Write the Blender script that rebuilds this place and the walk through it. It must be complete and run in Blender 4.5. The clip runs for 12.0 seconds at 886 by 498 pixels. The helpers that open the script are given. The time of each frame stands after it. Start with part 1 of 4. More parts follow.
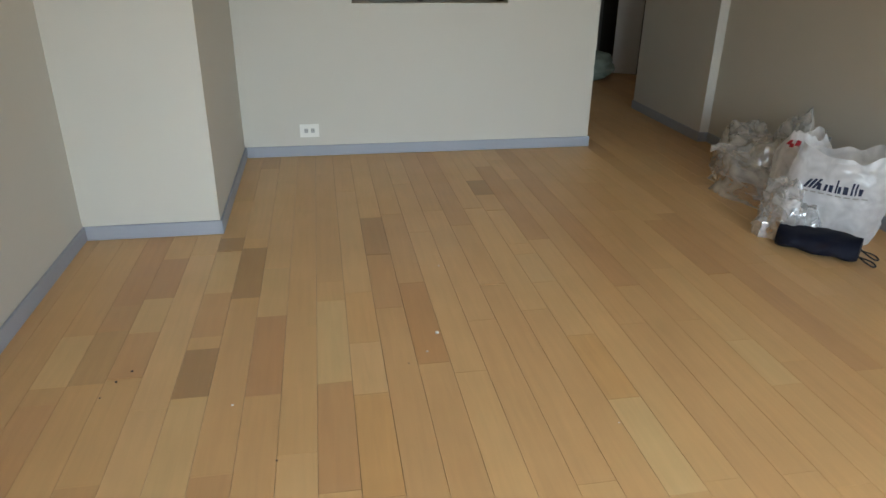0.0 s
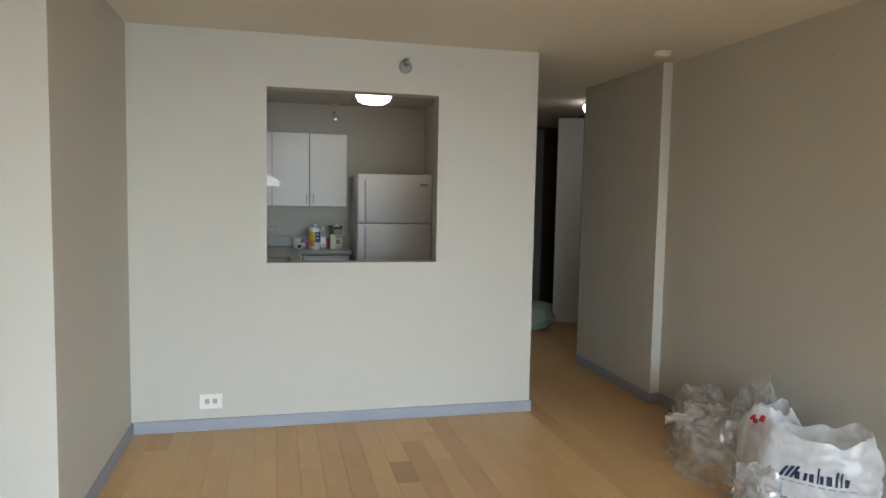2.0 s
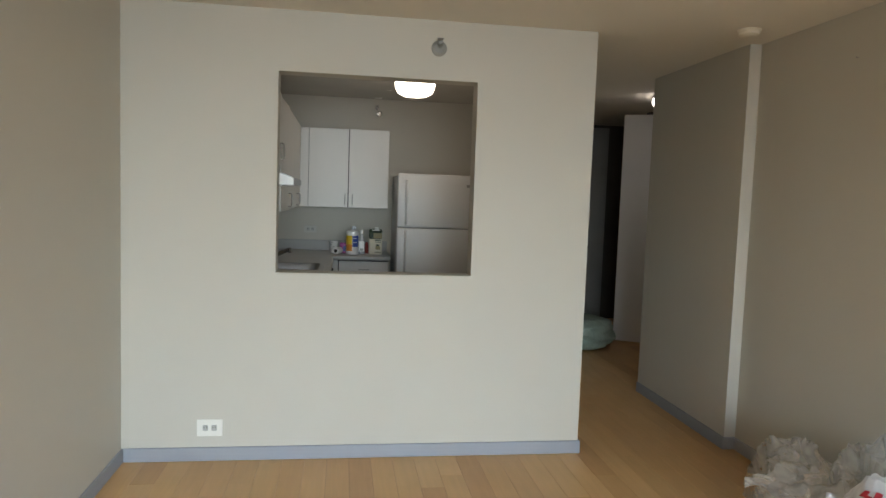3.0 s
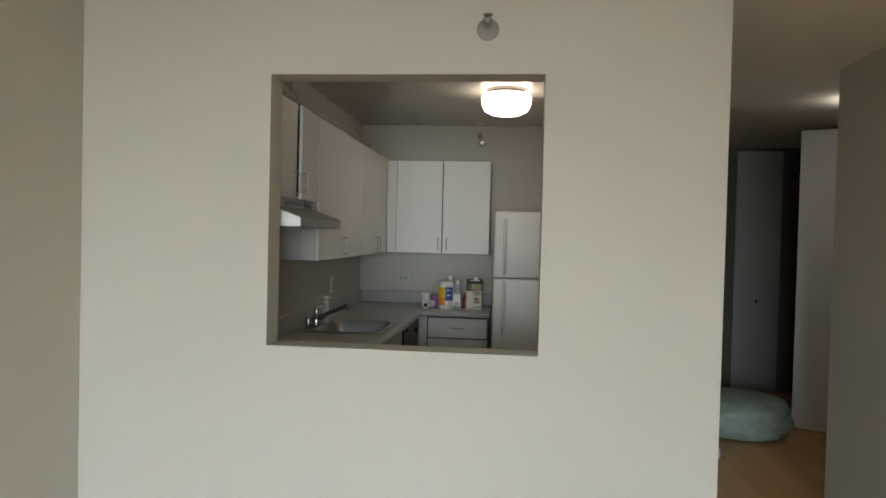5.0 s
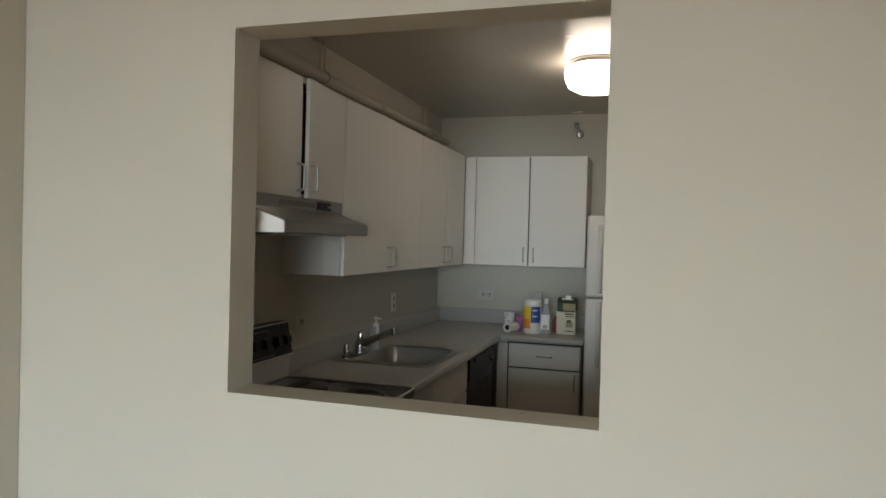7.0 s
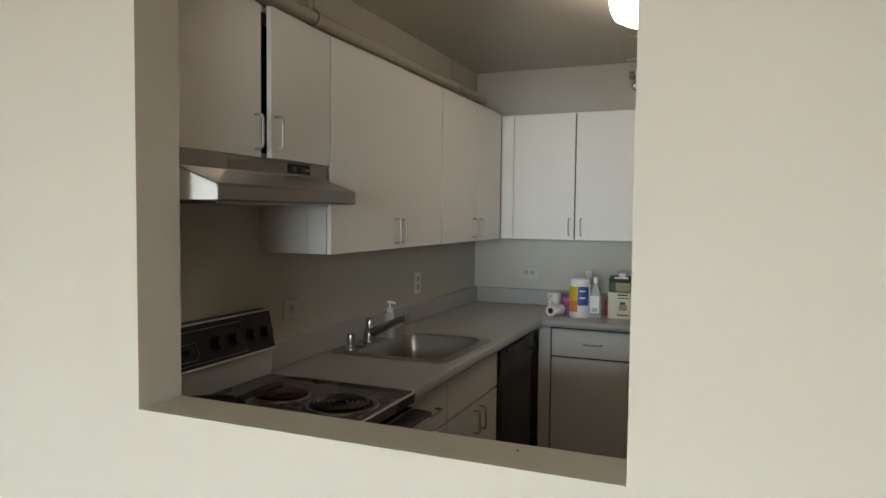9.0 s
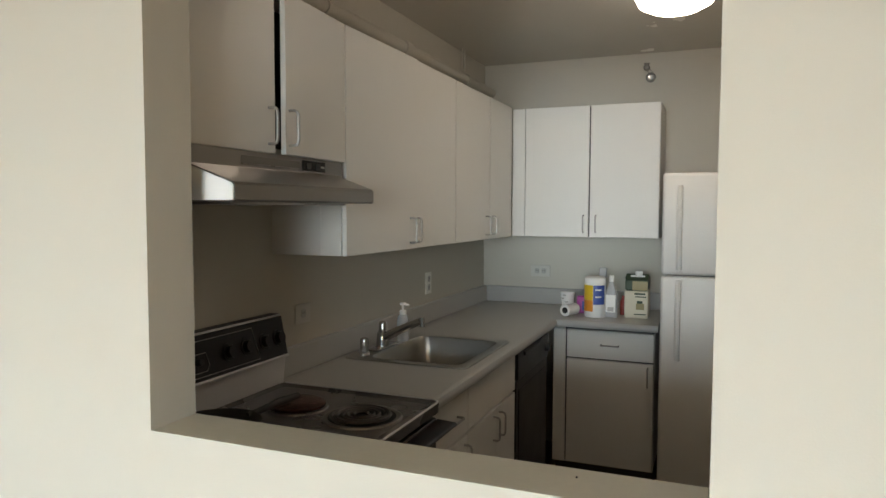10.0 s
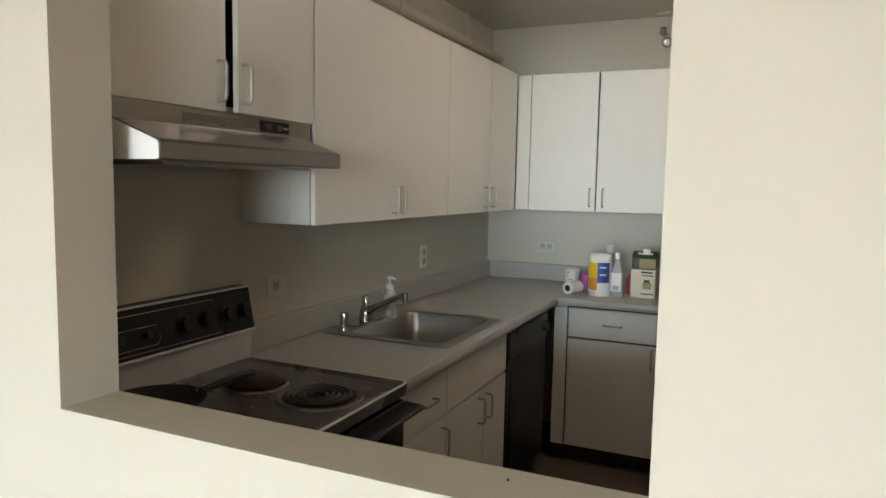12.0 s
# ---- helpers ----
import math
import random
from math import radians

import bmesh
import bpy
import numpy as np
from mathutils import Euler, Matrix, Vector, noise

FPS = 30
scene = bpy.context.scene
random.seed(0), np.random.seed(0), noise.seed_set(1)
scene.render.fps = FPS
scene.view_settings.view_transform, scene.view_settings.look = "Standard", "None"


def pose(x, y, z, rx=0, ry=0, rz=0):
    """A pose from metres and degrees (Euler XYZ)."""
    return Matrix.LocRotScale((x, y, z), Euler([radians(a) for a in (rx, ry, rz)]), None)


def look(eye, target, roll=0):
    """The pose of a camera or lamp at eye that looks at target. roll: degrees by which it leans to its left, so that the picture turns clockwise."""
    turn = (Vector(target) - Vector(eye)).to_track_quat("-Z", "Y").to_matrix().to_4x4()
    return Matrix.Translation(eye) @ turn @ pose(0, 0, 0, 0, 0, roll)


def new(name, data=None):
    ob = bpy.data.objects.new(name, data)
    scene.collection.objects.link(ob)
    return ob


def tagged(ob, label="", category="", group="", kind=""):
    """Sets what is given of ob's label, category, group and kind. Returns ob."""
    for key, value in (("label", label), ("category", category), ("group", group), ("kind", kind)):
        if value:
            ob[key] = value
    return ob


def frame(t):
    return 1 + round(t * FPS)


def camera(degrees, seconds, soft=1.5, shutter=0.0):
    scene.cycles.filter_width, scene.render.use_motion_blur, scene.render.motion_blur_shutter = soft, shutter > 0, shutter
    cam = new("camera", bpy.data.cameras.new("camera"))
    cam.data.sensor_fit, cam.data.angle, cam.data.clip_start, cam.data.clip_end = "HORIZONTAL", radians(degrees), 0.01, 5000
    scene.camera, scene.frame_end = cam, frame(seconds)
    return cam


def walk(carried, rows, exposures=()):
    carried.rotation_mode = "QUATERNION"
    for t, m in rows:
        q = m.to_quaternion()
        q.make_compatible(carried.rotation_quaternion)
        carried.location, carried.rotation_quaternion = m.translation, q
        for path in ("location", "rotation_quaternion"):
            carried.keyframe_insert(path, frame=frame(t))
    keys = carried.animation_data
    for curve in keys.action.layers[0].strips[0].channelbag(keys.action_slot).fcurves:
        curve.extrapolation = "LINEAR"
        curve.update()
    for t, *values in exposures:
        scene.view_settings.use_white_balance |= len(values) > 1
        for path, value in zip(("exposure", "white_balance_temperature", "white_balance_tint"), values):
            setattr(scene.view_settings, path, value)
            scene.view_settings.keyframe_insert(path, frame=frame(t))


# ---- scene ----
cam = camera(66.2, 12.0)
PATH = [
    (0, (0.28, 0.247, 1.427), (0.603, 2.045, 0.613), 0.8),
    (0.5, (0.296, 0.293, 1.47), (0.646, 2.164, 0.856), 1.4),
    (1, (0.332, 0.38, 1.504), (0.754, 2.303, 1.15), 1.0),
    (1.5, (0.393, 0.549, 1.523), (0.883, 2.476, 1.307), 0.9),
    (2, (0.564, 0.78, 1.507), (1.044, 2.715, 1.352), 1.1),
    (2.5, (0.734, 1.061, 1.513), (1.117, 3.017, 1.351), 1.9),
    (4.5, (1.337, 2.28, 1.523), (1.337, 4.279, 1.451), 1.1),
    (5, (1.507, 2.528, 1.534), (1.303, 4.517, 1.491), 1.4),
    (5.5, (1.571, 2.755, 1.516), (1.156, 4.711, 1.484), 1.8),
    (6, (1.611, 2.995, 1.537), (1.097, 4.928, 1.499), 1.8),
    (6.5, (1.688, 3.214, 1.537), (1.193, 5.152, 1.51), 1.2),
    (7, (1.727, 3.429, 1.542), (1.147, 5.343, 1.516), 1.5),
    (9, (1.759, 4.043, 1.523), (0.995, 5.888, 1.421), 0.6),
    (9.5, (1.699, 4.087, 1.532), (0.879, 5.908, 1.428), 0.5),
    (10, (1.618, 4.13, 1.533), (0.871, 5.981, 1.418), 0.2),
    (10.5, (1.587, 4.167, 1.521), (0.91, 6.043, 1.374), 0.3),
    (11, (1.578, 4.203, 1.519), (0.936, 6.088, 1.332), 0.5),
    (11.5, (1.631, 4.262, 1.513), (1.006, 6.151, 1.307), 0.2),
    (12, (1.716, 4.347, 1.513), (0.894, 6.16, 1.323), 1.1),
]
walk(cam, [(t, look(eye, target, roll)) for t, eye, target, roll in PATH],
     exposures=[(0, 1.6, 6800, 14), (1, 1.8, 6550, 14), (2.5, 2.07, 6800, 14), (4.5, 2.08, 7000, 14), (7, 2.1, 7050, 14), (9, 2.57, 7050, 14), (12, 3.0, 7150, 14)])

# ---- world, sun, window light ----
world = bpy.data.worlds.new("daylight")
scene.world = world
world.use_nodes = True
wt = world.node_tree
sky = wt.nodes.new("ShaderNodeTexSky")
sky.sky_type = "NISHITA"
sky.sun_disc = False
sky.sun_elevation = radians(55)
sky.sun_rotation = radians(194)
wt.links.new(sky.outputs["Color"], wt.nodes["Background"].inputs["Color"])
wt.nodes["Background"].inputs["Strength"].default_value = 0.15


def lamp(name, kind, m, energy, color=(1, 1, 1), **values):
    data = bpy.data.lights.new(name, kind)
    data.energy, data.color = energy, color
    for key, value in values.items():
        setattr(data, key, value)
    ob = new(name, data)
    ob.matrix_world = m
    return ob


# a high sun falls on the boards close under the window, well behind the walk
sun_way = Vector((math.sin(radians(194)), math.cos(radians(194)), math.tan(radians(55))))
lamp("sun", "SUN", look(sun_way * 20, (0, 0, 0)), 3.4, (1.0, 0.95, 0.88), angle=radians(0.5))

# living room limits
LX, RX, BACK, FRONT, CEIL = -0.985, 3.345, -1.7, 5.213, 2.494
# window in the wall behind the first viewpoint
WX0, WX1, WZ0, WZ1 = 0.0, 3.2, 0.50, 2.40
lamp("window_daylight", "AREA", look(((WX0 + WX1) / 2, BACK - 0.04, (WZ0 + WZ1) / 2), (0.9, 3.5, -0.3)),
     15, (0.625, 0.845, 1.0), spread=radians(74), shape="RECTANGLE", size=WX1 - WX0, size_y=WZ1 - WZ0)



# ---- materials ----
def mat(name, color, rough=0.6, metal=0.0, vary=0.06, scale=6.0, bump=0.0, bump_scale=120.0, spec=0.5, coat=0.0, stretch=(1, 1, 1), fine=0.0, **more):
    """Principled surface with a slow drift of tone, fine grain and fine relief."""
    m = bpy.data.materials.new(name)
    m.use_nodes = True
    nt = m.node_tree
    b = nt.nodes["Principled BSDF"]
    co = nt.nodes.new("ShaderNodeTexCoord")
    mp = nt.nodes.new("ShaderNodeMapping")
    mp.inputs["Scale"].default_value = stretch
    nt.links.new(co.outputs["Object"], mp.inputs["Vector"])
    n1 = nt.nodes.new("ShaderNodeTexNoise")
    n1.inputs["Scale"].default_value = scale
    n1.inputs["Detail"].default_value = 4
    nt.links.new(mp.outputs["Vector"], n1.inputs["Vector"])
    n2 = nt.nodes.new("ShaderNodeTexNoise")
    n2.inputs["Scale"].default_value = bump_scale
    n2.inputs["Detail"].default_value = 3
    nt.links.new(mp.outputs["Vector"], n2.inputs["Vector"])
    mr = nt.nodes.new("ShaderNodeMapRange")
    mr.inputs["To Min"].default_value, mr.inputs["To Max"].default_value = 1 - vary, 1 + vary
    nt.links.new(n1.outputs["Fac"], mr.inputs["Value"])
    mr2 = nt.nodes.new("ShaderNodeMapRange")
    mr2.inputs["To Min"].default_value, mr2.inputs["To Max"].default_value = 1 - fine, 1 + fine
    nt.links.new(n2.outputs["Fac"], mr2.inputs["Value"])
    mu = nt.nodes.new("ShaderNodeMath")
    mu.operation = "MULTIPLY"
    nt.links.new(mr.outputs["Result"], mu.inputs[0])
    nt.links.new(mr2.outputs["Result"], mu.inputs[1])
    hs = nt.nodes.new("ShaderNodeHueSaturation")
    hs.inputs["Color"].default_value = (*color, 1)
    nt.links.new(mu.outputs["Value"], hs.inputs["Value"])
    nt.links.new(hs.outputs["Color"], b.inputs["Base Color"])
    rr = nt.nodes.new("ShaderNodeMapRange")
    rr.inputs["To Min"].default_value, rr.inputs["To Max"].default_value = max(rough - 0.07, 0.02), min(rough + 0.07, 1)
    nt.links.new(n1.outputs["Fac"], rr.inputs["Value"])
    nt.links.new(rr.outputs["Result"], b.inputs["Roughness"])
    b.inputs["Metallic"].default_value = metal
    b.inputs["Specular IOR Level"].default_value = spec
    b.inputs["Coat Weight"].default_value = coat
    b.inputs["Coat Roughness"].default_value = 0.2
    for key, value in more.items():
        b.inputs[key.replace("_", " ")].default_value = value
    if bump:
        bp = nt.nodes.new("ShaderNodeBump")
        bp.inputs["Strength"].default_value = bump
        bp.inputs["Distance"].default_value = 0.002
        nt.links.new(n2.outputs["Fac"], bp.inputs["Height"])
        nt.links.new(bp.outputs["Normal"], b.inputs["Normal"])
    return m


def wood(name, tint, island):
    """Maple boards: each piece has a tone of its own, with streaks along y."""
    m = bpy.data.materials.new(name)
    m.use_nodes = True
    nt = m.node_tree
    b = nt.nodes["Principled BSDF"]
    if island:
        rnd = nt.nodes.new("ShaderNodeNewGeometry").outputs["Random Per Island"]
    else:
        rnd = nt.nodes.new("ShaderNodeObjectInfo").outputs["Random"]
    ramp = nt.nodes.new("ShaderNodeValToRGB")
    stops = [(0.0, (0.50, 0.285, 0.125)), (0.12, (0.565, 0.345, 0.150)), (0.55, (0.60, 0.375, 0.162)), (0.88, (0.615, 0.393, 0.172)), (1.0, (0.645, 0.42, 0.195))]
    while len(ramp.color_ramp.elements) < len(stops):
        ramp.color_ramp.elements.new(0.5)
    for e, (p, c) in zip(ramp.color_ramp.elements, stops):
        e.position, e.color = p, (*[a * t for a, t in zip(c, tint)], 1)
    nt.links.new(rnd, ramp.inputs["Fac"])
    geo = nt.nodes.new("ShaderNodeNewGeometry")
    off = nt.nodes.new("ShaderNodeVectorMath")
    off.operation = "ADD"
    sc = nt.nodes.new("ShaderNodeMath")
    sc.operation = "MULTIPLY"
    sc.inputs[1].default_value = 40
    nt.links.new(rnd, sc.inputs[0])
    nt.links.new(geo.outputs["Position"], off.inputs[0])
    nt.links.new(sc.outputs["Value"], off.inputs[1])
    mp = nt.nodes.new("ShaderNodeMapping")
    mp.inputs["Scale"].default_value = (14, 0.9, 1)
    nt.links.new(off.outputs["Vector"], mp.inputs["Vector"])
    streak = nt.nodes.new("ShaderNodeTexNoise")
    streak.inputs["Scale"].default_value = 3.2
    streak.inputs["Detail"].default_value = 6
    streak.inputs["Distortion"].default_value = 0.6
    nt.links.new(mp.outputs["Vector"], streak.inputs["Vector"])
    blot = nt.nodes.new("ShaderNodeTexNoise")
    blot.inputs["Scale"].default_value = 3.0
    nt.links.new(off.outputs["Vector"], blot.inputs["Vector"])
    r1 = nt.nodes.new("ShaderNodeMapRange")
    r1.inputs["From Min"].default_value, r1.inputs["From Max"].default_value = 0.3, 0.7
    r1.inputs["To Min"].default_value, r1.inputs["To Max"].default_value = 0.955, 1.035
    nt.links.new(streak.outputs["Fac"], r1.inputs["Value"])
    r2 = nt.nodes.new("ShaderNodeMapRange")
    r2.inputs["To Min"].default_value, r2.inputs["To Max"].default_value = 0.90, 1.10
    nt.links.new(blot.outputs["Fac"], r2.inputs["Value"])
    mu = nt.nodes.new("ShaderNodeMath")
    mu.operation = "MULTIPLY"
    nt.links.new(r1.outputs["Result"], mu.inputs[0])
    nt.links.new(r2.outputs["Result"], mu.inputs[1])
    hs = nt.nodes.new("ShaderNodeHueSaturation")
    nt.links.new(ramp.outputs["Color"], hs.inputs["Color"])
    nt.links.new(mu.outputs["Value"], hs.inputs["Value"])
    nt.links.new(hs.outputs["Color"], b.inputs["Base Color"])
    scuff = nt.nodes.new("ShaderNodeTexNoise")
    scuff.inputs["Scale"].default_value = 2.2
    scuff.inputs["Detail"].default_value = 6
    nt.links.new(geo.outputs["Position"], scuff.inputs["Vector"])
    r3 = nt.nodes.new("ShaderNodeMapRange")
    r3.inputs["To Min"].default_value, r3.inputs["To Max"].default_value = 0.30, 0.52
    nt.links.new(scuff.outputs["Fac"], r3.inputs["Value"])
    nt.links.new(r3.outputs["Result"], b.inputs["Roughness"])
    bp = nt.nodes.new("ShaderNodeBump")
    bp.inputs["Strength"].default_value = 0.12
    bp.inputs["Distance"].default_value = 0.001
    nt.links.new(streak.outputs["Fac"], bp.inputs["Height"])
    nt.links.new(bp.outputs["Normal"], b.inputs["Normal"])
    return m


def glow(name, color, strength):
    m = bpy.data.materials.new(name)
    m.use_nodes = True
    b = m.node_tree.nodes["Principled BSDF"]
    b.inputs["Base Color"].default_value = (0.85, 0.83, 0.78, 1)
    b.inputs["Roughness"].default_value = 0.25
    b.inputs["Emission Color"].default_value = (*color, 1)
    b.inputs["Emission Strength"].default_value = strength
    return m


def film(name, clear, body, rough, patchy, relief, shine):
    """Thin crumpled plastic film: part see-through, part milky, part glossy."""
    m = bpy.data.materials.new(name)
    m.use_nodes = True
    nt = m.node_tree
    for n in list(nt.nodes):
        nt.nodes.remove(n)
    out = nt.nodes.new("ShaderNodeOutputMaterial")
    tr = nt.nodes.new("ShaderNodeBsdfTransparent")
    tr.inputs["Color"].default_value = (1, 1, 1, 1)
    df = nt.nodes.new("ShaderNodeBsdfDiffuse")
    df.inputs["Color"].default_value = (*body, 1)
    tl = nt.nodes.new("ShaderNodeBsdfTranslucent")
    tl.inputs["Color"].default_value = (*body, 1)
    gl = nt.nodes.new("ShaderNodeBsdfGlossy")
    gl.inputs["Roughness"].default_value = rough
    nz = nt.nodes.new("ShaderNodeTexNoise")
    nz.inputs["Scale"].default_value = 11
    nz.inputs["Detail"].default_value = 2.5
    nz.inputs["Distortion"].default_value = 0.8
    bp = nt.nodes.new("ShaderNodeBump")
    bp.inputs["Strength"].default_value = relief
    bp.inputs["Distance"].default_value = 0.015
    nt.links.new(nz.outputs["Fac"], bp.inputs["Height"])
    for n in (df, tl, gl):
        nt.links.new(bp.outputs["Normal"], n.inputs["Normal"])
    lw = nt.nodes.new("ShaderNodeLayerWeight")
    lw.inputs["Blend"].default_value = 0.5
    nt.links.new(bp.outputs["Normal"], lw.inputs["Normal"])
    pw = nt.nodes.new("ShaderNodeMath")
    pw.operation = "POWER"
    pw.inputs[1].default_value = 3.5
    nt.links.new(lw.outputs["Facing"], pw.inputs[0])
    fr = nt.nodes.new("ShaderNodeMath")
    fr.operation = "MULTIPLY_ADD"
    fr.inputs[1].default_value = shine * 2.5
    fr.inputs[2].default_value = shine
    nt.links.new(pw.outputs["Value"], fr.inputs[0])
    a = nt.nodes.new("ShaderNodeMixShader")
    a.inputs["Fac"].default_value = 0.5
    nt.links.new(df.outputs[0], a.inputs[1])
    nt.links.new(tl.outputs[0], a.inputs[2])
    c = nt.nodes.new("ShaderNodeMixShader")
    pn = nt.nodes.new("ShaderNodeTexNoise")
    pn.inputs["Scale"].default_value = 5
    pn.inputs["Detail"].default_value = 2
    pn.inputs["Distortion"].default_value = 0.6
    pr = nt.nodes.new("ShaderNodeMapRange")
    pr.inputs["From Min"].default_value, pr.inputs["From Max"].default_value = 0.35, 0.65
    pr.inputs["To Min"].default_value, pr.inputs["To Max"].default_value = max(clear - patchy, 0), min(clear + patchy, 1)
    nt.links.new(pn.outputs["Fac"], pr.inputs["Value"])
    nt.links.new(pr.outputs["Result"], c.inputs["Fac"])
    nt.links.new(a.outputs[0], c.inputs[1])
    nt.links.new(tr.outputs[0], c.inputs[2])
    d = nt.nodes.new("ShaderNodeMixShader")
    nt.links.new(fr.outputs[0], d.inputs["Fac"])
    nt.links.new(c.outputs[0], d.inputs[1])
    nt.links.new(gl.outputs[0], d.inputs[2])
    nt.links.new(d.outputs[0], out.inputs["Surface"])
    return m


PAINT = mat("greige_wall_paint", (0.535, 0.502, 0.435), 0.7, vary=0.025, scale=1.5, bump=0.12, bump_scale=260, spec=0.3, fine=0.01)
CEILING = mat("ceiling_paint", (0.74, 0.685, 0.59), 0.85, vary=0.025, scale=1.2, bump=0.2, bump_scale=180, spec=0.2, fine=0.015)
# near the CEILING hue, darkened for the dark things its gloss reflects
GLOSSCEIL = mat("dimmed_gloss_ceiling_paint", (0.58, 0.545, 0.48), 0.25, vary=0.03, scale=2.0, bump=0.05, bump_scale=30, spec=0.5, fine=0.01)
BASE = mat("grey_blue_baseboard_vinyl", (0.30, 0.315, 0.35), 0.5, vary=0.06, scale=4, bump=0.05)
GAP = mat("dark_joint", (0.13, 0.075, 0.035), 0.8, vary=0.1)
WOOD = wood("maple_board", (1.03, 0.985, 0.98), False)
WOODJ = wood("maple_board_far", (1.03, 0.985, 0.98), True)
WOODDARK = wood("maple_board_brown", (0.72, 0.68, 0.66), False)
WOODORANGE = wood("maple_board_orange", (0.99, 0.89, 0.80), False)
WOODMID = wood("maple_board_mid", (0.88, 0.855, 0.85), False)
WOODPALE = wood("maple_board_pale", (1.07, 1.10, 1.14), False)
CAB = mat("white_laminate", (0.665, 0.645, 0.605), 0.42, vary=0.03, scale=2.5, bump=0.03, bump_scale=300, fine=0.01)
CABEDGE = mat("cabinet_carcass", (0.58, 0.56, 0.53), 0.5, vary=0.03)
# near-black sheets behind the fronts paint the shade of the gaps
SHADOWGAP = mat("gap_shade_black", (0.04, 0.038, 0.035), 0.8)
COUNTER = mat("grey_laminate_worktop", (0.375, 0.368, 0.352), 0.32, vary=0.10, scale=4, bump=0.03, bump_scale=300, fine=0.10)
STEEL = mat("brushed_steel", (0.36, 0.35, 0.335), 0.30, 1.0, vary=0.03, scale=3)
SINKSTEEL = mat("sink_steel", (0.42, 0.41, 0.39), 0.30, 1.0, vary=0.03, scale=3)
HOODMETAL = mat("satin_stainless", (0.29, 0.278, 0.265), 0.30, 1.0, vary=0.02, scale=2, bump=0.02, bump_scale=90, stretch=(6, 0.4, 6))
HOODDARK = mat("dull_grille_metal", (0.15, 0.135, 0.12), 0.5, 0.5, vary=0.05)
HOODEND = mat("pale_enamel", (0.74, 0.73, 0.71), 0.45, vary=0.03)
RISER = mat("bright_range_metal", (0.68, 0.675, 0.69), 0.36, 0.35, vary=0.04, scale=3)
RINGMETAL = mat("dull_ring_metal", (0.24, 0.23, 0.215), 0.32, 0.9, vary=0.08, scale=20)
CHROME = mat("chrome", (0.44, 0.43, 0.42), 0.2, 1.0, vary=0.02)
PULL = mat("satin_nickel_pull", (0.36, 0.345, 0.32), 0.45, 0.6, vary=0.03)
RANGE = mat("grey_enamel", (0.33, 0.325, 0.32), 0.3, 0.35, vary=0.05, scale=4)
COOKTOP = mat("dark_grey_enamel", (0.10, 0.092, 0.09), 0.28, 0.2, vary=0.08, scale=6)
BLACK = mat("black_glass_enamel", (0.013, 0.010, 0.0095), 0.16, vary=0.1, scale=6)
GUARD = mat("black_panel_enamel", (0.014, 0.010, 0.009), 0.35, vary=0.1, scale=6, spec=0.25)
BLACKMAT = mat("black_iron", (0.022, 0.02, 0.019), 0.55, vary=0.2, scale=20, bump=0.1)
COIL = mat("dull_coil_metal", (0.06, 0.052, 0.047), 0.45, 0.5, vary=0.2, scale=15)
RUST = mat("red_brown_enamel", (0.05, 0.016, 0.012), 0.25, vary=0.2, scale=18)
FRIDGE = mat("white_textured_enamel", (0.70, 0.685, 0.655), 0.38, vary=0.025, scale=3, bump=0.12, bump_scale=420)
RUBBER = mat("grey_gasket", (0.26, 0.26, 0.255), 0.7)
PLATE = mat("ivory_outlet_plastic", (0.76, 0.74, 0.68), 0.4, vary=0.02)
AGED = mat("yellowed_plastic", (0.70, 0.64, 0.52), 0.5, vary=0.03)
PLATEDULL = mat("wall_toned_outlet_plastic", (0.56, 0.54, 0.49), 0.5, vary=0.03)
SLOT = mat("grey_outlet_face", (0.42, 0.41, 0.38), 0.5, vary=0.03)
PIPE = mat("cream_painted_pipe", (0.52, 0.48, 0.41), 0.5, vary=0.05, scale=8)
TILE = mat("dark_vinyl_floor", (0.12, 0.092, 0.066), 0.5, vary=0.15, scale=8)
DOORP = mat("white_painted_door", (0.84, 0.85, 0.86), 0.5, vary=0.03, scale=2)
DOORG = mat("grey_painted_door", (0.36, 0.35, 0.34), 0.55, vary=0.04, scale=2)
# the unlit end of the hallway is put into this dark wall colour
HALLSHADE = mat("shaded_hall_paint", (0.13, 0.115, 0.10), 0.8, vary=0.1)
PLUSH = mat("sage_green_plush", (0.30, 0.375, 0.315), 0.95, vary=0.22, scale=14, bump=0.9, bump_scale=70, spec=0.1, fine=0.12)
NAVY = mat("navy_nylon", (0.004, 0.0055, 0.015), 0.7, vary=0.2, scale=20, bump=0.4, bump_scale=45, fine=0.1, spec=0.25)
CORD = mat("black_cord", (0.015, 0.014, 0.016), 0.7)
CLEAR = film("clear_plastic_film", 0.66, (0.98, 0.985, 0.99), 0.12, 0.14, 0.10, 0.15)
MILKY = film("white_plastic_film", 0.16, (0.90, 0.90, 0.91), 0.22, 0.12, 0.2, 0.04)
INK = mat("dark_blue_print", (0.012, 0.022, 0.06), 0.5)
INKRED = mat("red_print", (0.42, 0.015, 0.03), 0.5)
WHITEP = mat("white_plastic", (0.80, 0.79, 0.77), 0.35, vary=0.02)
YELLOW = mat("yellow_label", (0.75, 0.50, 0.03), 0.4)
ORANGE = mat("orange_label", (0.72, 0.26, 0.03), 0.4)
BLUE = mat("blue_label", (0.035, 0.075, 0.30), 0.4)
PINK = mat("magenta_wrap", (0.45, 0.08, 0.32), 0.4)
GREEN = mat("dark_green_carton", (0.035, 0.06, 0.03), 0.5)
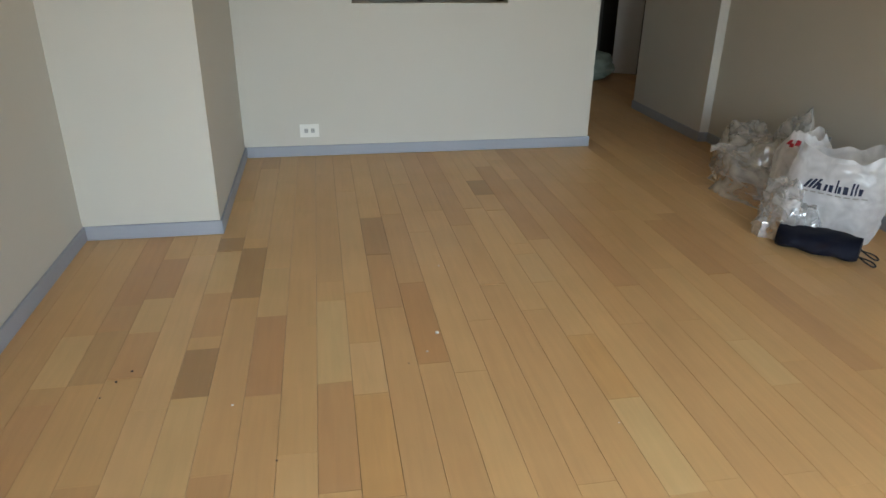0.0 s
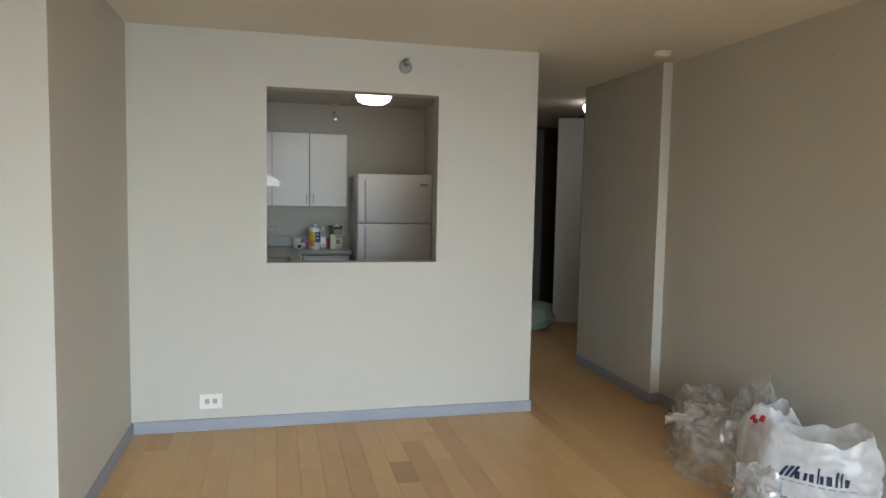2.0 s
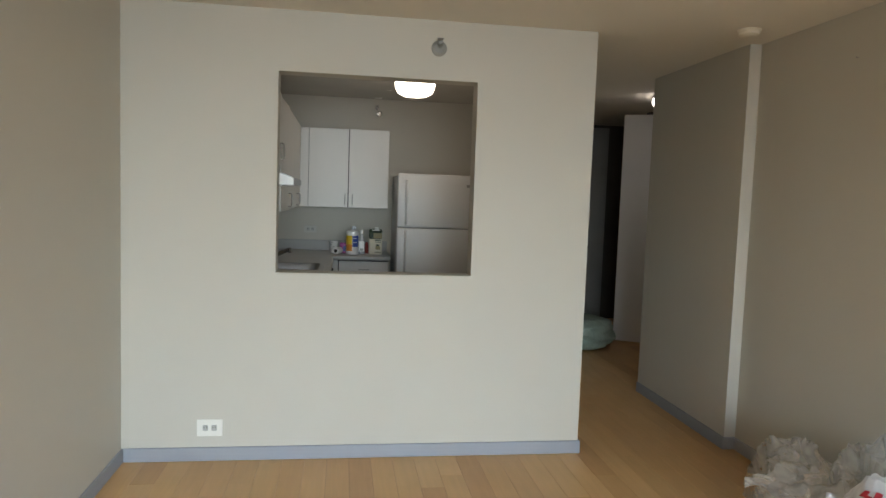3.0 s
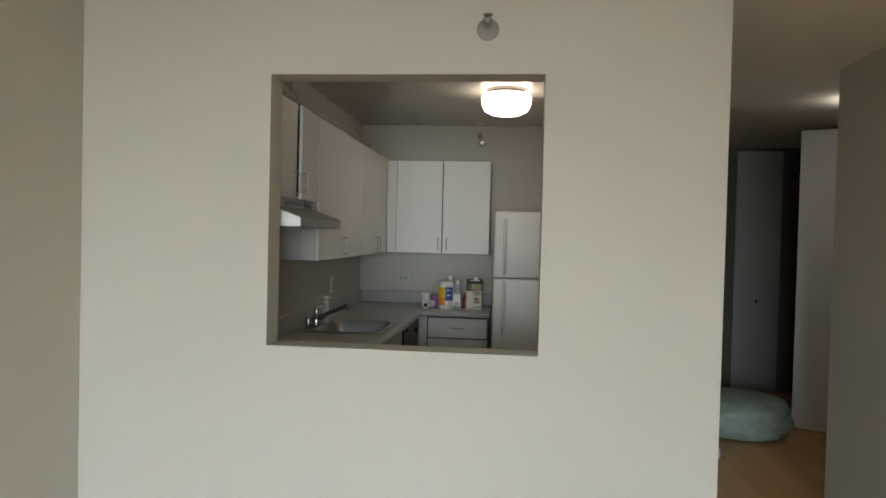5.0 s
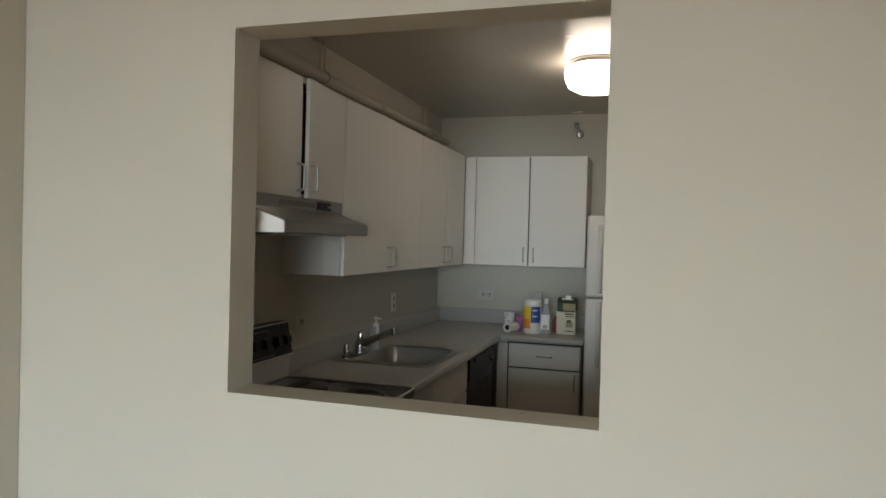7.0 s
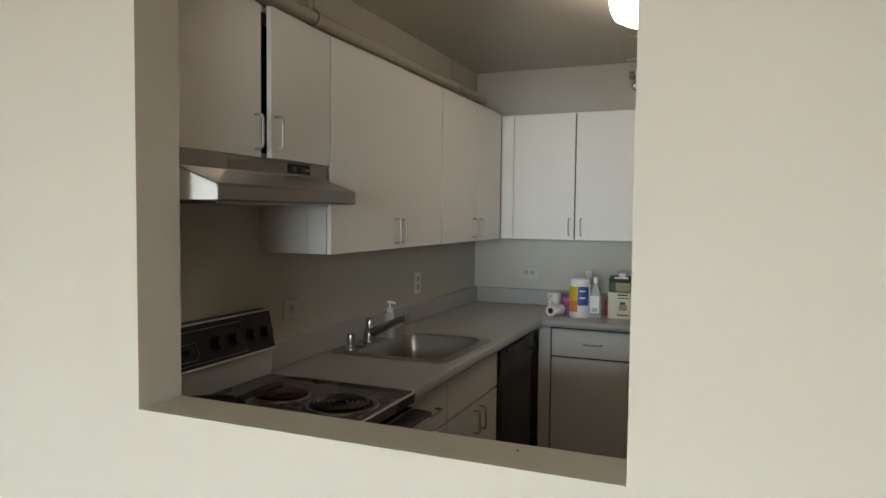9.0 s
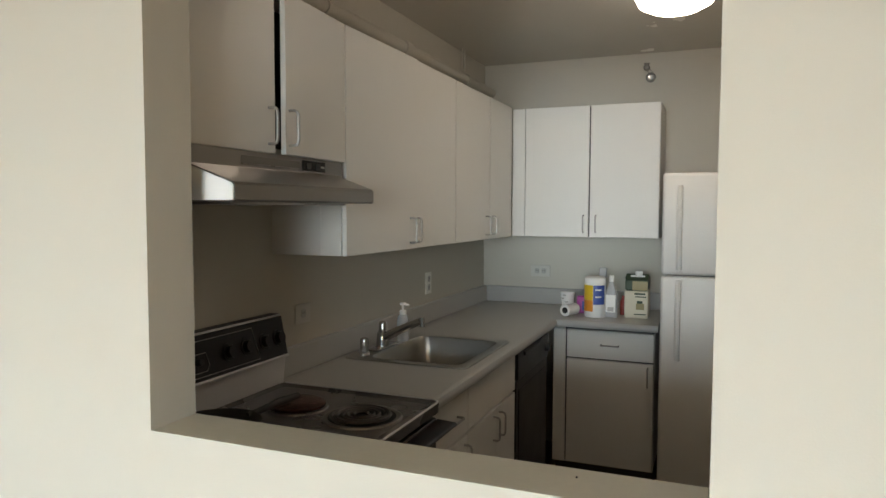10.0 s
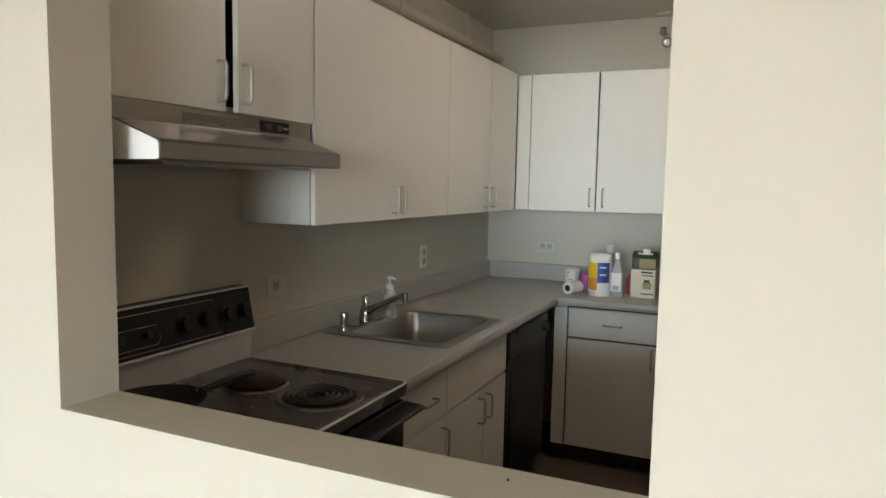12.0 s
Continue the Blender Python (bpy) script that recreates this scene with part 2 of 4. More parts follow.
OLIVE = mat("olive_label", (0.30, 0.25, 0.12), 0.5)
CREAM = mat("cream_carton", (0.66, 0.61, 0.48), 0.5, vary=0.04)
REDP = mat("red_plastic", (0.30, 0.03, 0.02), 0.4)
BOTTLE = mat("clear_bottle_plastic", (0.72, 0.73, 0.74), 0.2, vary=0.03, Alpha=0.42)
LAMPGLASS = glow("lit_opal_glass", (1.0, 0.91, 0.79), 2.05)
HALLGLASS = glow("lit_opal_glass_hall", (1.0, 0.97, 0.93), 1.5)
WINFRAME = mat("grey_aluminium", (0.45, 0.45, 0.45), 0.4, 0.8, vary=0.03)
GLASS = bpy.data.materials.new("window_glass")
GLASS.use_nodes = True
GLASS.node_tree.nodes["Principled BSDF"].inputs["Transmission Weight"].default_value = 1.0
GLASS.node_tree.nodes["Principled BSDF"].inputs["Roughness"].default_value = 0.0
GLASS.node_tree.nodes["Principled BSDF"].inputs["IOR"].default_value = 1.02

# ---- mesh helpers ----
ORIGIN = {}


def thing(name, at, label, category, group="", kind=""):
    ob = new(name)
    ob.location = at
    ORIGIN[ob] = Vector(at)
    return tagged(ob, label, category, group, kind)


def part(name, bm, material, parent=None, label="", smooth=False, at=None):
    """Link a bmesh drawn in world places as one mesh; a child's mesh is moved to its thing's origin."""
    o = ORIGIN[parent] if parent is not None else Vector(at or (0, 0, 0))
    bmesh.ops.translate(bm, vec=-o, verts=bm.verts)
    bmesh.ops.recalc_face_normals(bm, faces=bm.faces)
    me = bpy.data.meshes.new(name)
    bm.to_mesh(me)
    bm.free()
    for m in material if isinstance(material, (list, tuple)) else [material]:
        me.materials.append(m)
    if smooth:
        for p in me.polygons:
            p.use_smooth = True
        me.set_sharp_from_angle(angle=radians(38))
    ob = new(name, me)
    ORIGIN[ob] = o
    if parent is not None:
        ob.parent = parent
    else:
        ob.location = o
    if label:
        ob["label"] = label
    return ob


def single(name, bm, material, at, label, category, group="", kind="", smooth=False):
    return tagged(part(name, bm, material, None, "", smooth, at), label, category, group, kind)


def structure(name, bm, material, label="", category=""):
    return tagged(part(name, bm, material), label, category, "", "structure")


def bx(bm, x0, x1, y0, y1, z0, z1, bev=0.0, seg=1):
    b2 = bmesh.new()
    bmesh.ops.create_cube(b2, size=1)
    for v in b2.verts:
        v.co = Vector(((x0 + x1) / 2 + v.co.x * (x1 - x0), (y0 + y1) / 2 + v.co.y * (y1 - y0), (z0 + z1) / 2 + v.co.z * (z1 - z0)))
    if bev:
        bmesh.ops.bevel(b2, geom=b2.edges[:], offset=bev, segments=seg, affect="EDGES", profile=0.5)
    merge(bm, b2)
    return bm


def merge(bm, b2):
    made = {v: bm.verts.new(v.co) for v in b2.verts}
    for f in b2.faces:
        bm.faces.new([made[v] for v in f.verts])
    b2.free()


def box(*a, bev=0.0, seg=1):
    return bx(bmesh.new(), *a, bev=bev, seg=seg)


def rings(bm, loops, close=True, caps=True):
    """Skin of quads over loops of points."""
    vs = [[bm.verts.new(p) for p in loop] for loop in loops]
    n = len(vs[0])
    for a, b in zip(vs, vs[1:]):
        for i in range(n if close else n - 1):
            j = (i + 1) % n
            bm.faces.new((a[i], a[j], b[j], b[i]))
    if caps and close:
        bm.faces.new(vs[0][::-1])
        bm.faces.new(vs[-1])
    return bm


def lathe(bm, c, profile, seg=24, caps=True):
    return rings(bm, [[(c[0] + r * math.cos(2 * math.pi * i / seg), c[1] + r * math.sin(2 * math.pi * i / seg), c[2] + z) for i in range(seg)]
                      for r, z in profile], caps=caps)


def tube(bm, pts, r, seg=8, caps=True):
    pts = [Vector(p) for p in pts]
    rs = r if isinstance(r, (list, tuple)) else [r] * len(pts)
    loops = []
    side = None
    for i, p in enumerate(pts):
        d = (pts[min(i + 1, len(pts) - 1)] - pts[max(i - 1, 0)]).normalized()
        if side is None:
            side = d.cross(Vector((0.3, 0.2, 1)) if abs(d.z) < 0.9 else Vector((1, 0.1, 0))).normalized()
        side = (side - d * side.dot(d)).normalized()
        up = d.cross(side)
        loops.append([p + rs[i] * (math.cos(2 * math.pi * k / seg) * side + math.sin(2 * math.pi * k / seg) * up) for k in range(seg)])
    return rings(bm, loops, caps=caps)


def prism(bm, pts, y0, y1):
    """Extrude an outline of (x, z) points along y."""
    return rings(bm, [[(x, y0, z) for x, z in pts], [(x, y1, z) for x, z in pts]])


def rot(bm, m, about):
    bmesh.ops.transform(bm, matrix=Matrix.Translation(about) @ m @ Matrix.Translation(-Vector(about)), verts=bm.verts)
    return bm


def pull(a, b, out, depth=0.03, r=0.0045):
    """Wire pull from a to b, standing off along out, with rounded corners."""
    a, b, o = Vector(a), Vector(b), Vector(out)
    d = (b - a).normalized()
    k = 0.012
    pts = [a, a + o * (depth - k), a + o * (depth - k * 0.3) + d * k * 0.3, a + o * depth + d * k,
           b + o * depth - d * k, b + o * (depth - k * 0.3) - d * k * 0.3, b + o * (depth - k), b]
    return tube(bmesh.new(), pts, r, 8)


# ---- large structure ----
T = 0.16
bm = bmesh.new()
OX0, OX1, OZ0, OZ1, WB = 0.514, 1.617, 1.061, 2.167, 5.347
bx(bm, LX - T, OX0, FRONT, WB, 0, CEIL)
bx(bm, OX1, 2.312, FRONT, WB, 0, CEIL)
bx(bm, OX0, OX1, FRONT, WB, 0, OZ0)
bx(bm, OX0, OX1, FRONT, WB, OZ1, CEIL)
structure("wall_north", bm, PAINT, "painted wall with a square pass-through opening to the kitchen", "wall")
structure("column", box(LX, -0.297, 3.775, FRONT - 0.002, 0, CEIL), PAINT, "boxed-out painted column in the corner", "column")
structure("wall_west", box(LX - T, LX, BACK - T, FRONT, 0, CEIL), PAINT, "plain painted side wall", "wall")
structure("wall_east", box(RX, RX + T, BACK - T, 5.22, 0, CEIL), PAINT, "plain painted side wall with small nails", "wall")
structure("wall_hall_east", box(3.272, RX + T, 5.224, 6.49, 0, CEIL), PAINT, "painted hallway wall stepping forward from the room wall", "wall")
bm = bmesh.new()
bx(bm, LX, WX0, BACK - T, BACK, 0, CEIL)
bx(bm, WX1, RX, BACK - T, BACK, 0, CEIL)
bx(bm, WX0, WX1, BACK - T, BACK, 0, WZ0)
bx(bm, WX0, WX1, BACK - T, BACK, WZ1, CEIL)
structure("wall_south", bm, PAINT, "painted wall with a wide window", "wall")
SILLMAT = mat("scuffed_sill_paint", (0.55, 0.53, 0.455), 0.6, vary=0.10, scale=7, bump=0.15, bump_scale=90, fine=0.04)
structure("trim", box(OX0 + 0.0015, OX1 - 0.0015, FRONT - 0.0012, WB - 0.0015, OZ0 + 0.0002, OZ0 + 0.003, bev=0.001), SILLMAT, "scuffed painted sill of the pass-through", "sill")
# kitchen and hall walls
structure("wall_kitchen_west", box(-0.02, 0.150, WB + 0.001, 8.68, 0, CEIL), PAINT, "painted kitchen wall behind the worktop", "wall")
structure("wall_kitchen_north", box(0.151, 2.238, 8.51, 8.68, 0, CEIL), PAINT, "painted kitchen end wall", "wall")
structure("wall_kitchen_east", box(2.24, 2.311, WB + 0.001, 10.0, 0, CEIL), PAINT, "painted wall between kitchen and hallway", "wall")
structure("wall_hall_north", box(2.312, 5.4, 9.78, 9.95, 0, CEIL), HALLSHADE, "wall at the end of the hallway, shade put into its dark colour", "wall")
structure("wall_hall_side", box(5.2, 5.4, 6.491, 9.779, 0, CEIL), PAINT, "plain hallway side wall", "wall")
structure("wall_hall_south", box(RX + T + 0.001, 5.4, 6.33, 6.49, 0, CEIL), PAINT, "plain hallway return wall", "wall")
structure("wall_closet", box(4.10, 5.199, 8.30, 8.42, 0, CEIL), HALLSHADE, "closet wall beside the folding door, coloured dark for shade", "wall")
structure("ceiling", box(LX - T, 5.4, BACK - T, 10.0, CEIL, CEIL + 0.2), CEILING, "cream painted ceiling", "ceiling")
structure("ceiling_kitchen", box(0.1502, 2.2398, WB + 0.0005, 8.5095, CEIL - 0.001, CEIL + 0.02), GLOSSCEIL, "glossy painted kitchen ceiling, its dark reflections put into the colour", "ceiling")
structure("ground", box(-40, 40, -60, 40, -14.2, -14), mat("grey_ground", (0.12, 0.12, 0.11), 0.9), "grey ground far below the window", "ground")
subfloor = structure("floor", box(LX - T, 5.4, BACK - T, 10.0, -0.20, -0.012), GAP, "pale maple plank floor with scuffs", "floor")
structure("kitchen_floor", box(0.151, 2.239, WB + 0.002, 8.509, -0.011, 0.004), TILE, "dark vinyl kitchen floor", "floor")


def skirting(name, x0, x1, y0, y1, label="grey-blue vinyl baseboard"):
    structure(name, box(x0, x1, y0, y1, 0.0, 0.078, bev=0.004, seg=2), BASE, label, "baseboard")


skirting("baseboard", -0.283, 2.325, FRONT - 0.014, FRONT - 0.001)
skirting("baseboard", -0.296, -0.283, 3.762, FRONT - 0.001)
skirting("baseboard", LX + 0.014, -0.283, 3.761, 3.774)
skirting("baseboard", LX + 0.001, LX + 0.014, BACK + 0.002, 3.774)
skirting("baseboard", RX - 0.014, RX - 0.001, BACK + 0.002, 5.209)
skirting("baseboard", 3.258, RX - 0.002, 5.21, 5.223)
skirting("baseboard", 3.258, 3.271, 5.223, 6.488)
skirting("baseboard", 2.313, 2.325, FRONT, 7.47)
structure("wall_hall_jog", box(2.312, 2.995, 7.49, 7.62, 0, CEIL), PAINT, "painted wall end narrowing the hallway", "wall")
skirting("baseboard", 2.313, 3.008, 7.476, 7.489)
skirting("baseboard", LX + 0.014, RX - 0.014, BACK + 0.001, BACK + 0.014)

# window with frame, mullion and panes
win = tagged(thing("window_1", (WX0, BACK, WZ0), "wide aluminium window letting in daylight", "window"), kind="structure")
fr = bmesh.new()
for a in ((WX0 + .001, WX1 - .001, WZ0 + .001, WZ0 + 0.05), (WX0 + .001, WX1 - .001, WZ1 - 0.05, WZ1 - .001), (WX0 + .001, WX0 + 0.05, WZ0 + 0.05, WZ1 - 0.05), (WX1 - 0.05, WX1 - .001, WZ0 + 0.05, WZ1 - 0.05), ((WX0 + WX1) / 2 - 0.02, (WX0 + WX1) / 2 + 0.02, WZ0 + 0.05, WZ1 - 0.05)):
    bx(fr, a[0], a[1], BACK - 0.12, BACK - 0.08, a[2], a[3], bev=0.003)
part("window_frame", fr, WINFRAME, win)
for a, b in ((WX0 + 0.05, (WX0 + WX1) / 2 - 0.02), ((WX0 + WX1) / 2 + 0.02, WX1 - 0.05)):
    p = part("pane", box(a, b, BACK - 0.103, BACK - 0.097, WZ0 + 0.05, WZ1 - 0.05), GLASS, win)
    p.visible_shadow = False
part("window_sill", box(WX0 + 0.002, WX1 - 0.002, BACK - 0.078, BACK + 0.03, WZ0 + 0.001, WZ0 + 0.022, bev=0.004), PAINT, win)


# ---- small fixtures of the living room ----
def outlet(at, out, wide, high, label, count=2, cover=None):
    """Wall plate with two round socket faces side by side; out is +x or -y."""
    x, y, z = at
    o = thing("outlet", at, label, "outlet")

    def slab(u0, u1, v0, v1, d0, d1, bev):
        if out == "x":
            return box(x + d0, x + d1, y + u0, y + u1, z + v0, z + v1, bev=bev)
        return box(x + u0, x + u1, y - d1, y - d0, z + v0, z + v1, bev=bev)

    part("plate", slab(-wide / 2, wide / 2, -high / 2, high / 2, 0.0005, 0.007, 0.002), cover or PLATE, o)
    along_u = wide > high
    for s in ((-1, 1) if count == 2 else (0,)):
        u, v = (s * wide * 0.17, 0) if along_u else (0, s * high * 0.2)
        f = part("socket", slab(u - 0.014, u + 0.014, v - 0.016, v + 0.016, 0.006, 0.0095, 0.003), SLOT, o)
        sl = bmesh.new()
        for k in (-1, 1):
            merge(sl, slab(u + k * 0.006 - 0.0013, u + k * 0.006 + 0.0013, v - 0.002, v + 0.007, 0.009, 0.0101, 0))
        part("slot", sl, BLACKMAT, f)
    return o


outlet((0.172, FRONT, 0.188), "y", 0.138, 0.096, "ivory double outlet plate low on the painted wall")


def sprinkler(at, label, ring, ring_r, ring_mat, knob):
    """Sidewall head: a stub with a dark nozzle, and a round plate offset from it."""
    x, y, z = at
    s = thing("sprinkler", at, label, "sprinkler")
    px, pz = x + ring[0], z + ring[1]
    b = lathe(bmesh.new(), (0, 0, 0), [(ring_r, 0), (ring_r, 0.004), (ring_r * 0.8, 0.010), (ring_r * 0.55, 0.012), (ring_r * 0.5, 0.007), (ring_r * 0.2, 0.006)], 28)
    bmesh.ops.transform(b, matrix=Matrix.Translation((px, y - 0.0005 - ring[2], pz)) @ Matrix.Rotation(radians(90), 4, "X"), verts=b.verts)
    part("plate", b, ring_mat, s, "round metal plate", smooth=True)
    part("stub", tube(bmesh.new(), [(x, y - 0.0005, z), (x, y - 0.035, z)], [0.013, 0.011], 14), SPRINK, s, smooth=True)
    part("nozzle", tube(bmesh.new(), [(x, y - 0.033, z), (x, y - 0.046, z), (x, y - 0.056, z)], [knob, knob, knob * 0.6], 16), SPRINK, s, smooth=True)
    part("deflector", box(x - 0.017, x + 0.017, y - 0.062, y - 0.030, z + knob + 0.004, z + knob + 0.007, bev=0.001), SPRINK, s)
    b = bmesh.new()
    for k in (-1, 1):
        tube(b, [(x + k * 0.010, y - 0.045, z + knob + 0.005), (x + k * 0.010, y - 0.04, z), (px + k * 0.012, y - 0.035, (z + pz) / 2), (px, y - 0.014 - ring[2], pz)], 0.0025, 6)
    part("yoke", b, SPRINK, s)
    return s


SPRINK = mat("dull_grey_metal", (0.26, 0.245, 0.22), 0.45, 0.4, vary=0.08, scale=30)
SPRINKPLATE = mat("painted_metal_plate", (0.30, 0.285, 0.255), 0.5, 0.2, vary=0.06, scale=20)
BRIGHT = mat("bright_plated_metal", (0.66, 0.65, 0.63), 0.25, 0.7, vary=0.03)
sprinkler((1.388, FRONT, 2.362), "round metal sidewall sprinkler head above the opening", (0.0, -0.022, 0.0), 0.044, SPRINKPLATE, 0.017)
sprinkler((1.197, 8.51, 2.398), "chrome sidewall sprinkler head on the kitchen wall", (0.024, -0.058, 0.03), 0.030, BRIGHT, 0.019)

det = thing("smoke_detector", (3.075, 4.93, CEIL), "round off-white smoke detector on the ceiling", "detector")
part("base", lathe(bmesh.new(), (3.075, 4.93, CEIL), [(0.064, -0.0005), (0.064, -0.012), (0.060, -0.014)], 32), AGED, det, smooth=True)
part("cover", lathe(bmesh.new(), (3.075, 4.93, CEIL), [(0.056, -0.0135), (0.055, -0.026), (0.046, -0.034), (0.02, -0.037)], 32), AGED, det, smooth=True)
for y, z in ((4.42, 2.262), (3.75, 2.266)):
    single("nail", tube(bmesh.new(), [(RX - 0.0005, y, z), (RX - 0.010, y, z + 0.001), (RX - 0.012, y, z + 0.001)], [0.002, 0.002, 0.004], 8), STEEL, (RX, y, z), "small steel nail stuck in the painted wall", "nail", "nails in the side wall")


# ---- kitchen cabinets ----
def wall_cabinet(name, label, y0, y1, z0, z1, splits, pulls, gap=0.0, ajar=0.0, ajar_first=0.0):
    """Upper unit on the west wall, doors facing +x."""
    x0, xf = 0.151, 0.453
    c = thing(name, (x0, (y0 + y1) / 2, z0), label, "cabinet", "upper kitchen cabinets")
    part("body", box(x0, xf - 0.10, y0 + 0.0015, y1 - 0.0015, z0, z1, bev=0.001), CABEDGE, c)
    part("interior", box(xf - 0.0999, xf - 0.098, y0 + 0.019, y1 - 0.019, z0 + 0.018, z1 - 0.018), SHADOWGAP, c, "near-black sheet for the shade between the doors")
    for ya in (y0 + 0.0015, y1 - 0.0175):
        part("side_panel", box(xf - 0.0998, xf - 0.0195, ya, ya + 0.016, z0, z1, bev=0.001), CABEDGE, c)
    for za in (z0, z1 - 0.016):
        part("shelf_panel", box(xf - 0.0998, xf - 0.019, y0 + 0.0178, y1 - 0.0178, za, za + 0.016), CABEDGE, c)
    edges = [(y0, splits[0] - gap / 2), (splits[0] + gap / 2, y1)]
    for (a, b), p in zip(edges, pulls):
        swing = Matrix.Rotation(radians(ajar if b == y1 else -ajar_first), 4, "Z")
        hinge = (xf - 0.017, y1 if b == y1 else y0, z0)
        d = part("door", rot(box(xf - 0.017, xf, a + 0.0032, b - 0.0032, z0, z1 - 0.002, bev=0.001), swing, hinge), CAB, c)
        part("handle", rot(pull((xf, p, z0 + 0.025), (xf, p, z0 + 0.125), (1, 0, 0)), swing, hinge), PULL, d, "satin wire pull")
    return c


wall_cabinet("wall_cabinet", "short white laminate cabinet above the hood, one door ajar", 5.36, 6.138, 1.69, 2.150, [5.760], [5.718, 5.790], 0.018, 2.8)
wall_cabinet("wall_cabinet", "white laminate wall cabinet over the sink", 6.14, 7.176, 1.374, 2.150, [6.715], [6.640, 6.708], 0.003, 0, 0.9)
wall_cabinet("wall_cabinet", "white laminate wall cabinet reaching into the corner", 7.178, 8.128, 1.374, 2.150, [7.703], [7.634, 7.738], 0.002)

c = thing("wall_cabinet", (0.9, 8.47, 1.374), "white laminate wall cabinet on the end wall", "cabinet", "upper kitchen cabinets")
part("body", box(0.455, 1.312, 8.1565, 8.509, 1.374, 2.142, bev=0.001), CABEDGE, c)
part("interior", box(0.46, 1.308, 8.1545, 8.156, 1.38, 2.136), SHADOWGAP, c, "near-black sheet for the shade in the door gaps")
part("filler", box(0.455, 0.532, 8.138, 8.154, 1.376, 2.140, bev=0.001), CAB, c)
for a, b, p in ((0.536, 0.916, 0.889), (0.924, 1.310, 0.961)):
    d = part("door", box(a, b, 8.135, 8.154, 1.376, 2.140, bev=0.0015), CAB, c)
    part("handle", pull((p, 8.135, 1.405), (p, 8.135, 1.503), (0, -1, 0)), PULL, d, "satin wire pull")


def base_unit(name, label, y0, y1, fronts, top=0.878):
    """Base unit on the west side; fronts are (y0, y1, z0, z1, pull) with pull as two (y, z) ends or None."""
    x0, xf = 0.152, 0.765
    c = thing(name, (x0, (y0 + y1) / 2, 0.004), label, "cabinet", "base kitchen cabinets")
    part("body", box(x0, xf - 0.019, y0 + 0.001, y1 - 0.001, 0.10, top, bev=0.001), CABEDGE, c)
    part("plinth", box(x0, xf - 0.08, y0 + 0.001, y1 - 0.001, 0.0045, 0.0995), BLACKMAT, c)
    part("interior", box(xf - 0.0188, xf - 0.0182, y0 + 0.003, y1 - 0.003, 0.106, 0.872), SHADOWGAP, c, "near-black sheet for the shade between the fronts")
    for a, b, z0, z1, p in fronts:
        d = part("drawer" if z1 - z0 < 0.25 else "door", box(xf - 0.018, xf, a + 0.0025, b - 0.0025, z0 + 0.002, z1 - 0.002, bev=0.0015), CAB, c)
        if p:
            part("handle", pull((xf, *p[0]), (xf, *p[1]), (1, 0, 0)), PULL, d, "satin wire pull")
    return c


base_unit("base_cabinet", "narrow white base cabinet with one drawer beside the stove", 6.13, 6.50,
          [(6.13, 6.50, 0.70, 0.864, ((6.285, 0.788), (6.385, 0.788))), (6.13, 6.50, 0.105, 0.694, ((6.462, 0.56), (6.462, 0.66)))])
base_unit("base_cabinet", "white sink base cabinet with two doors", 6.502, 7.142,
          [(6.502, 7.142, 0.70, 0.864, None), (6.502, 6.868, 0.105, 0.694, ((6.815, 0.565), (6.815, 0.665))), (6.868, 7.142, 0.105, 0.694, ((6.895, 0.565), (6.895, 0.665)))], 0.745)

dw = thing("dishwasher", (0.45, 7.5, 0.004), "black dishwasher under the worktop", "dishwasher")
part("body", box(0.152, 0.735, 7.147, 7.766, 0.10, 0.876), BLACKMAT, dw)
part("plinth", box(0.152, 0.69, 7.147, 7.766, 0.0045, 0.0995), BLACKMAT, dw)
dd = part("door", box(0.736, 0.768, 7.150, 7.763, 0.12, 0.735, bev=0.006, seg=2), GUARD, dw)
part("panel", box(0.768, 0.772, 7.19, 7.725, 0.16, 0.69, bev=0.002), GUARD, dd)
cp = part("control_panel", box(0.736, 0.776, 7.150, 7.763, 0.738, 0.866, bev=0.006, seg=2), GUARD, dw)
part("knob", tube(bmesh.new(), [(0.776, 7.70, 0.80), (0.797, 7.70, 0.80)], [0.026, 0.022], 18), BLACKMAT, cp, smooth=True)
part("handle", box(0.776, 0.787, 7.24, 7.56, 0.842, 0.862, bev=0.004), GUARD, cp)

c = thing("base_cabinet", (1.08, 8.2, 0.004), "white base cabinet with drawer beside the fridge", "cabinet", "base kitchen cabinets")
part("body", box(0.77, 1.320, 7.937, 8.508, 0.10, 0.878), CABEDGE, c)
part("plinth", box(0.77, 1.320, 8.00, 8.508, 0.0045, 0.0995), BLACKMAT, c)
part("filler", box(0.77, 0.838, 7.918, 7.936, 0.105, 0.866, bev=0.001), CAB, c)
part("interior", box(0.834, 1.317, 7.9362, 7.9368, 0.108, 0.874), SHADOWGAP, c, "near-black sheet for the shade between the fronts")
d = part("drawer", box(0.847, 1.316, 7.915, 7.936, 0.710, 0.866, bev=0.0015), CAB, c)
part("handle", pull((1.036, 7.915, 0.789), (1.132, 7.915, 0.789), (0, -1, 0), 0.026), PULL, d, "satin wire pull")
d = part("door", box(0.847, 1.316, 7.915, 7.936, 0.108, 0.700, bev=0.0015), CAB, c)
part("handle", pull((1.287, 7.915, 0.575), (1.287, 7.915, 0.68), (0, -1, 0), 0.026), PULL, d, "satin wire pull")

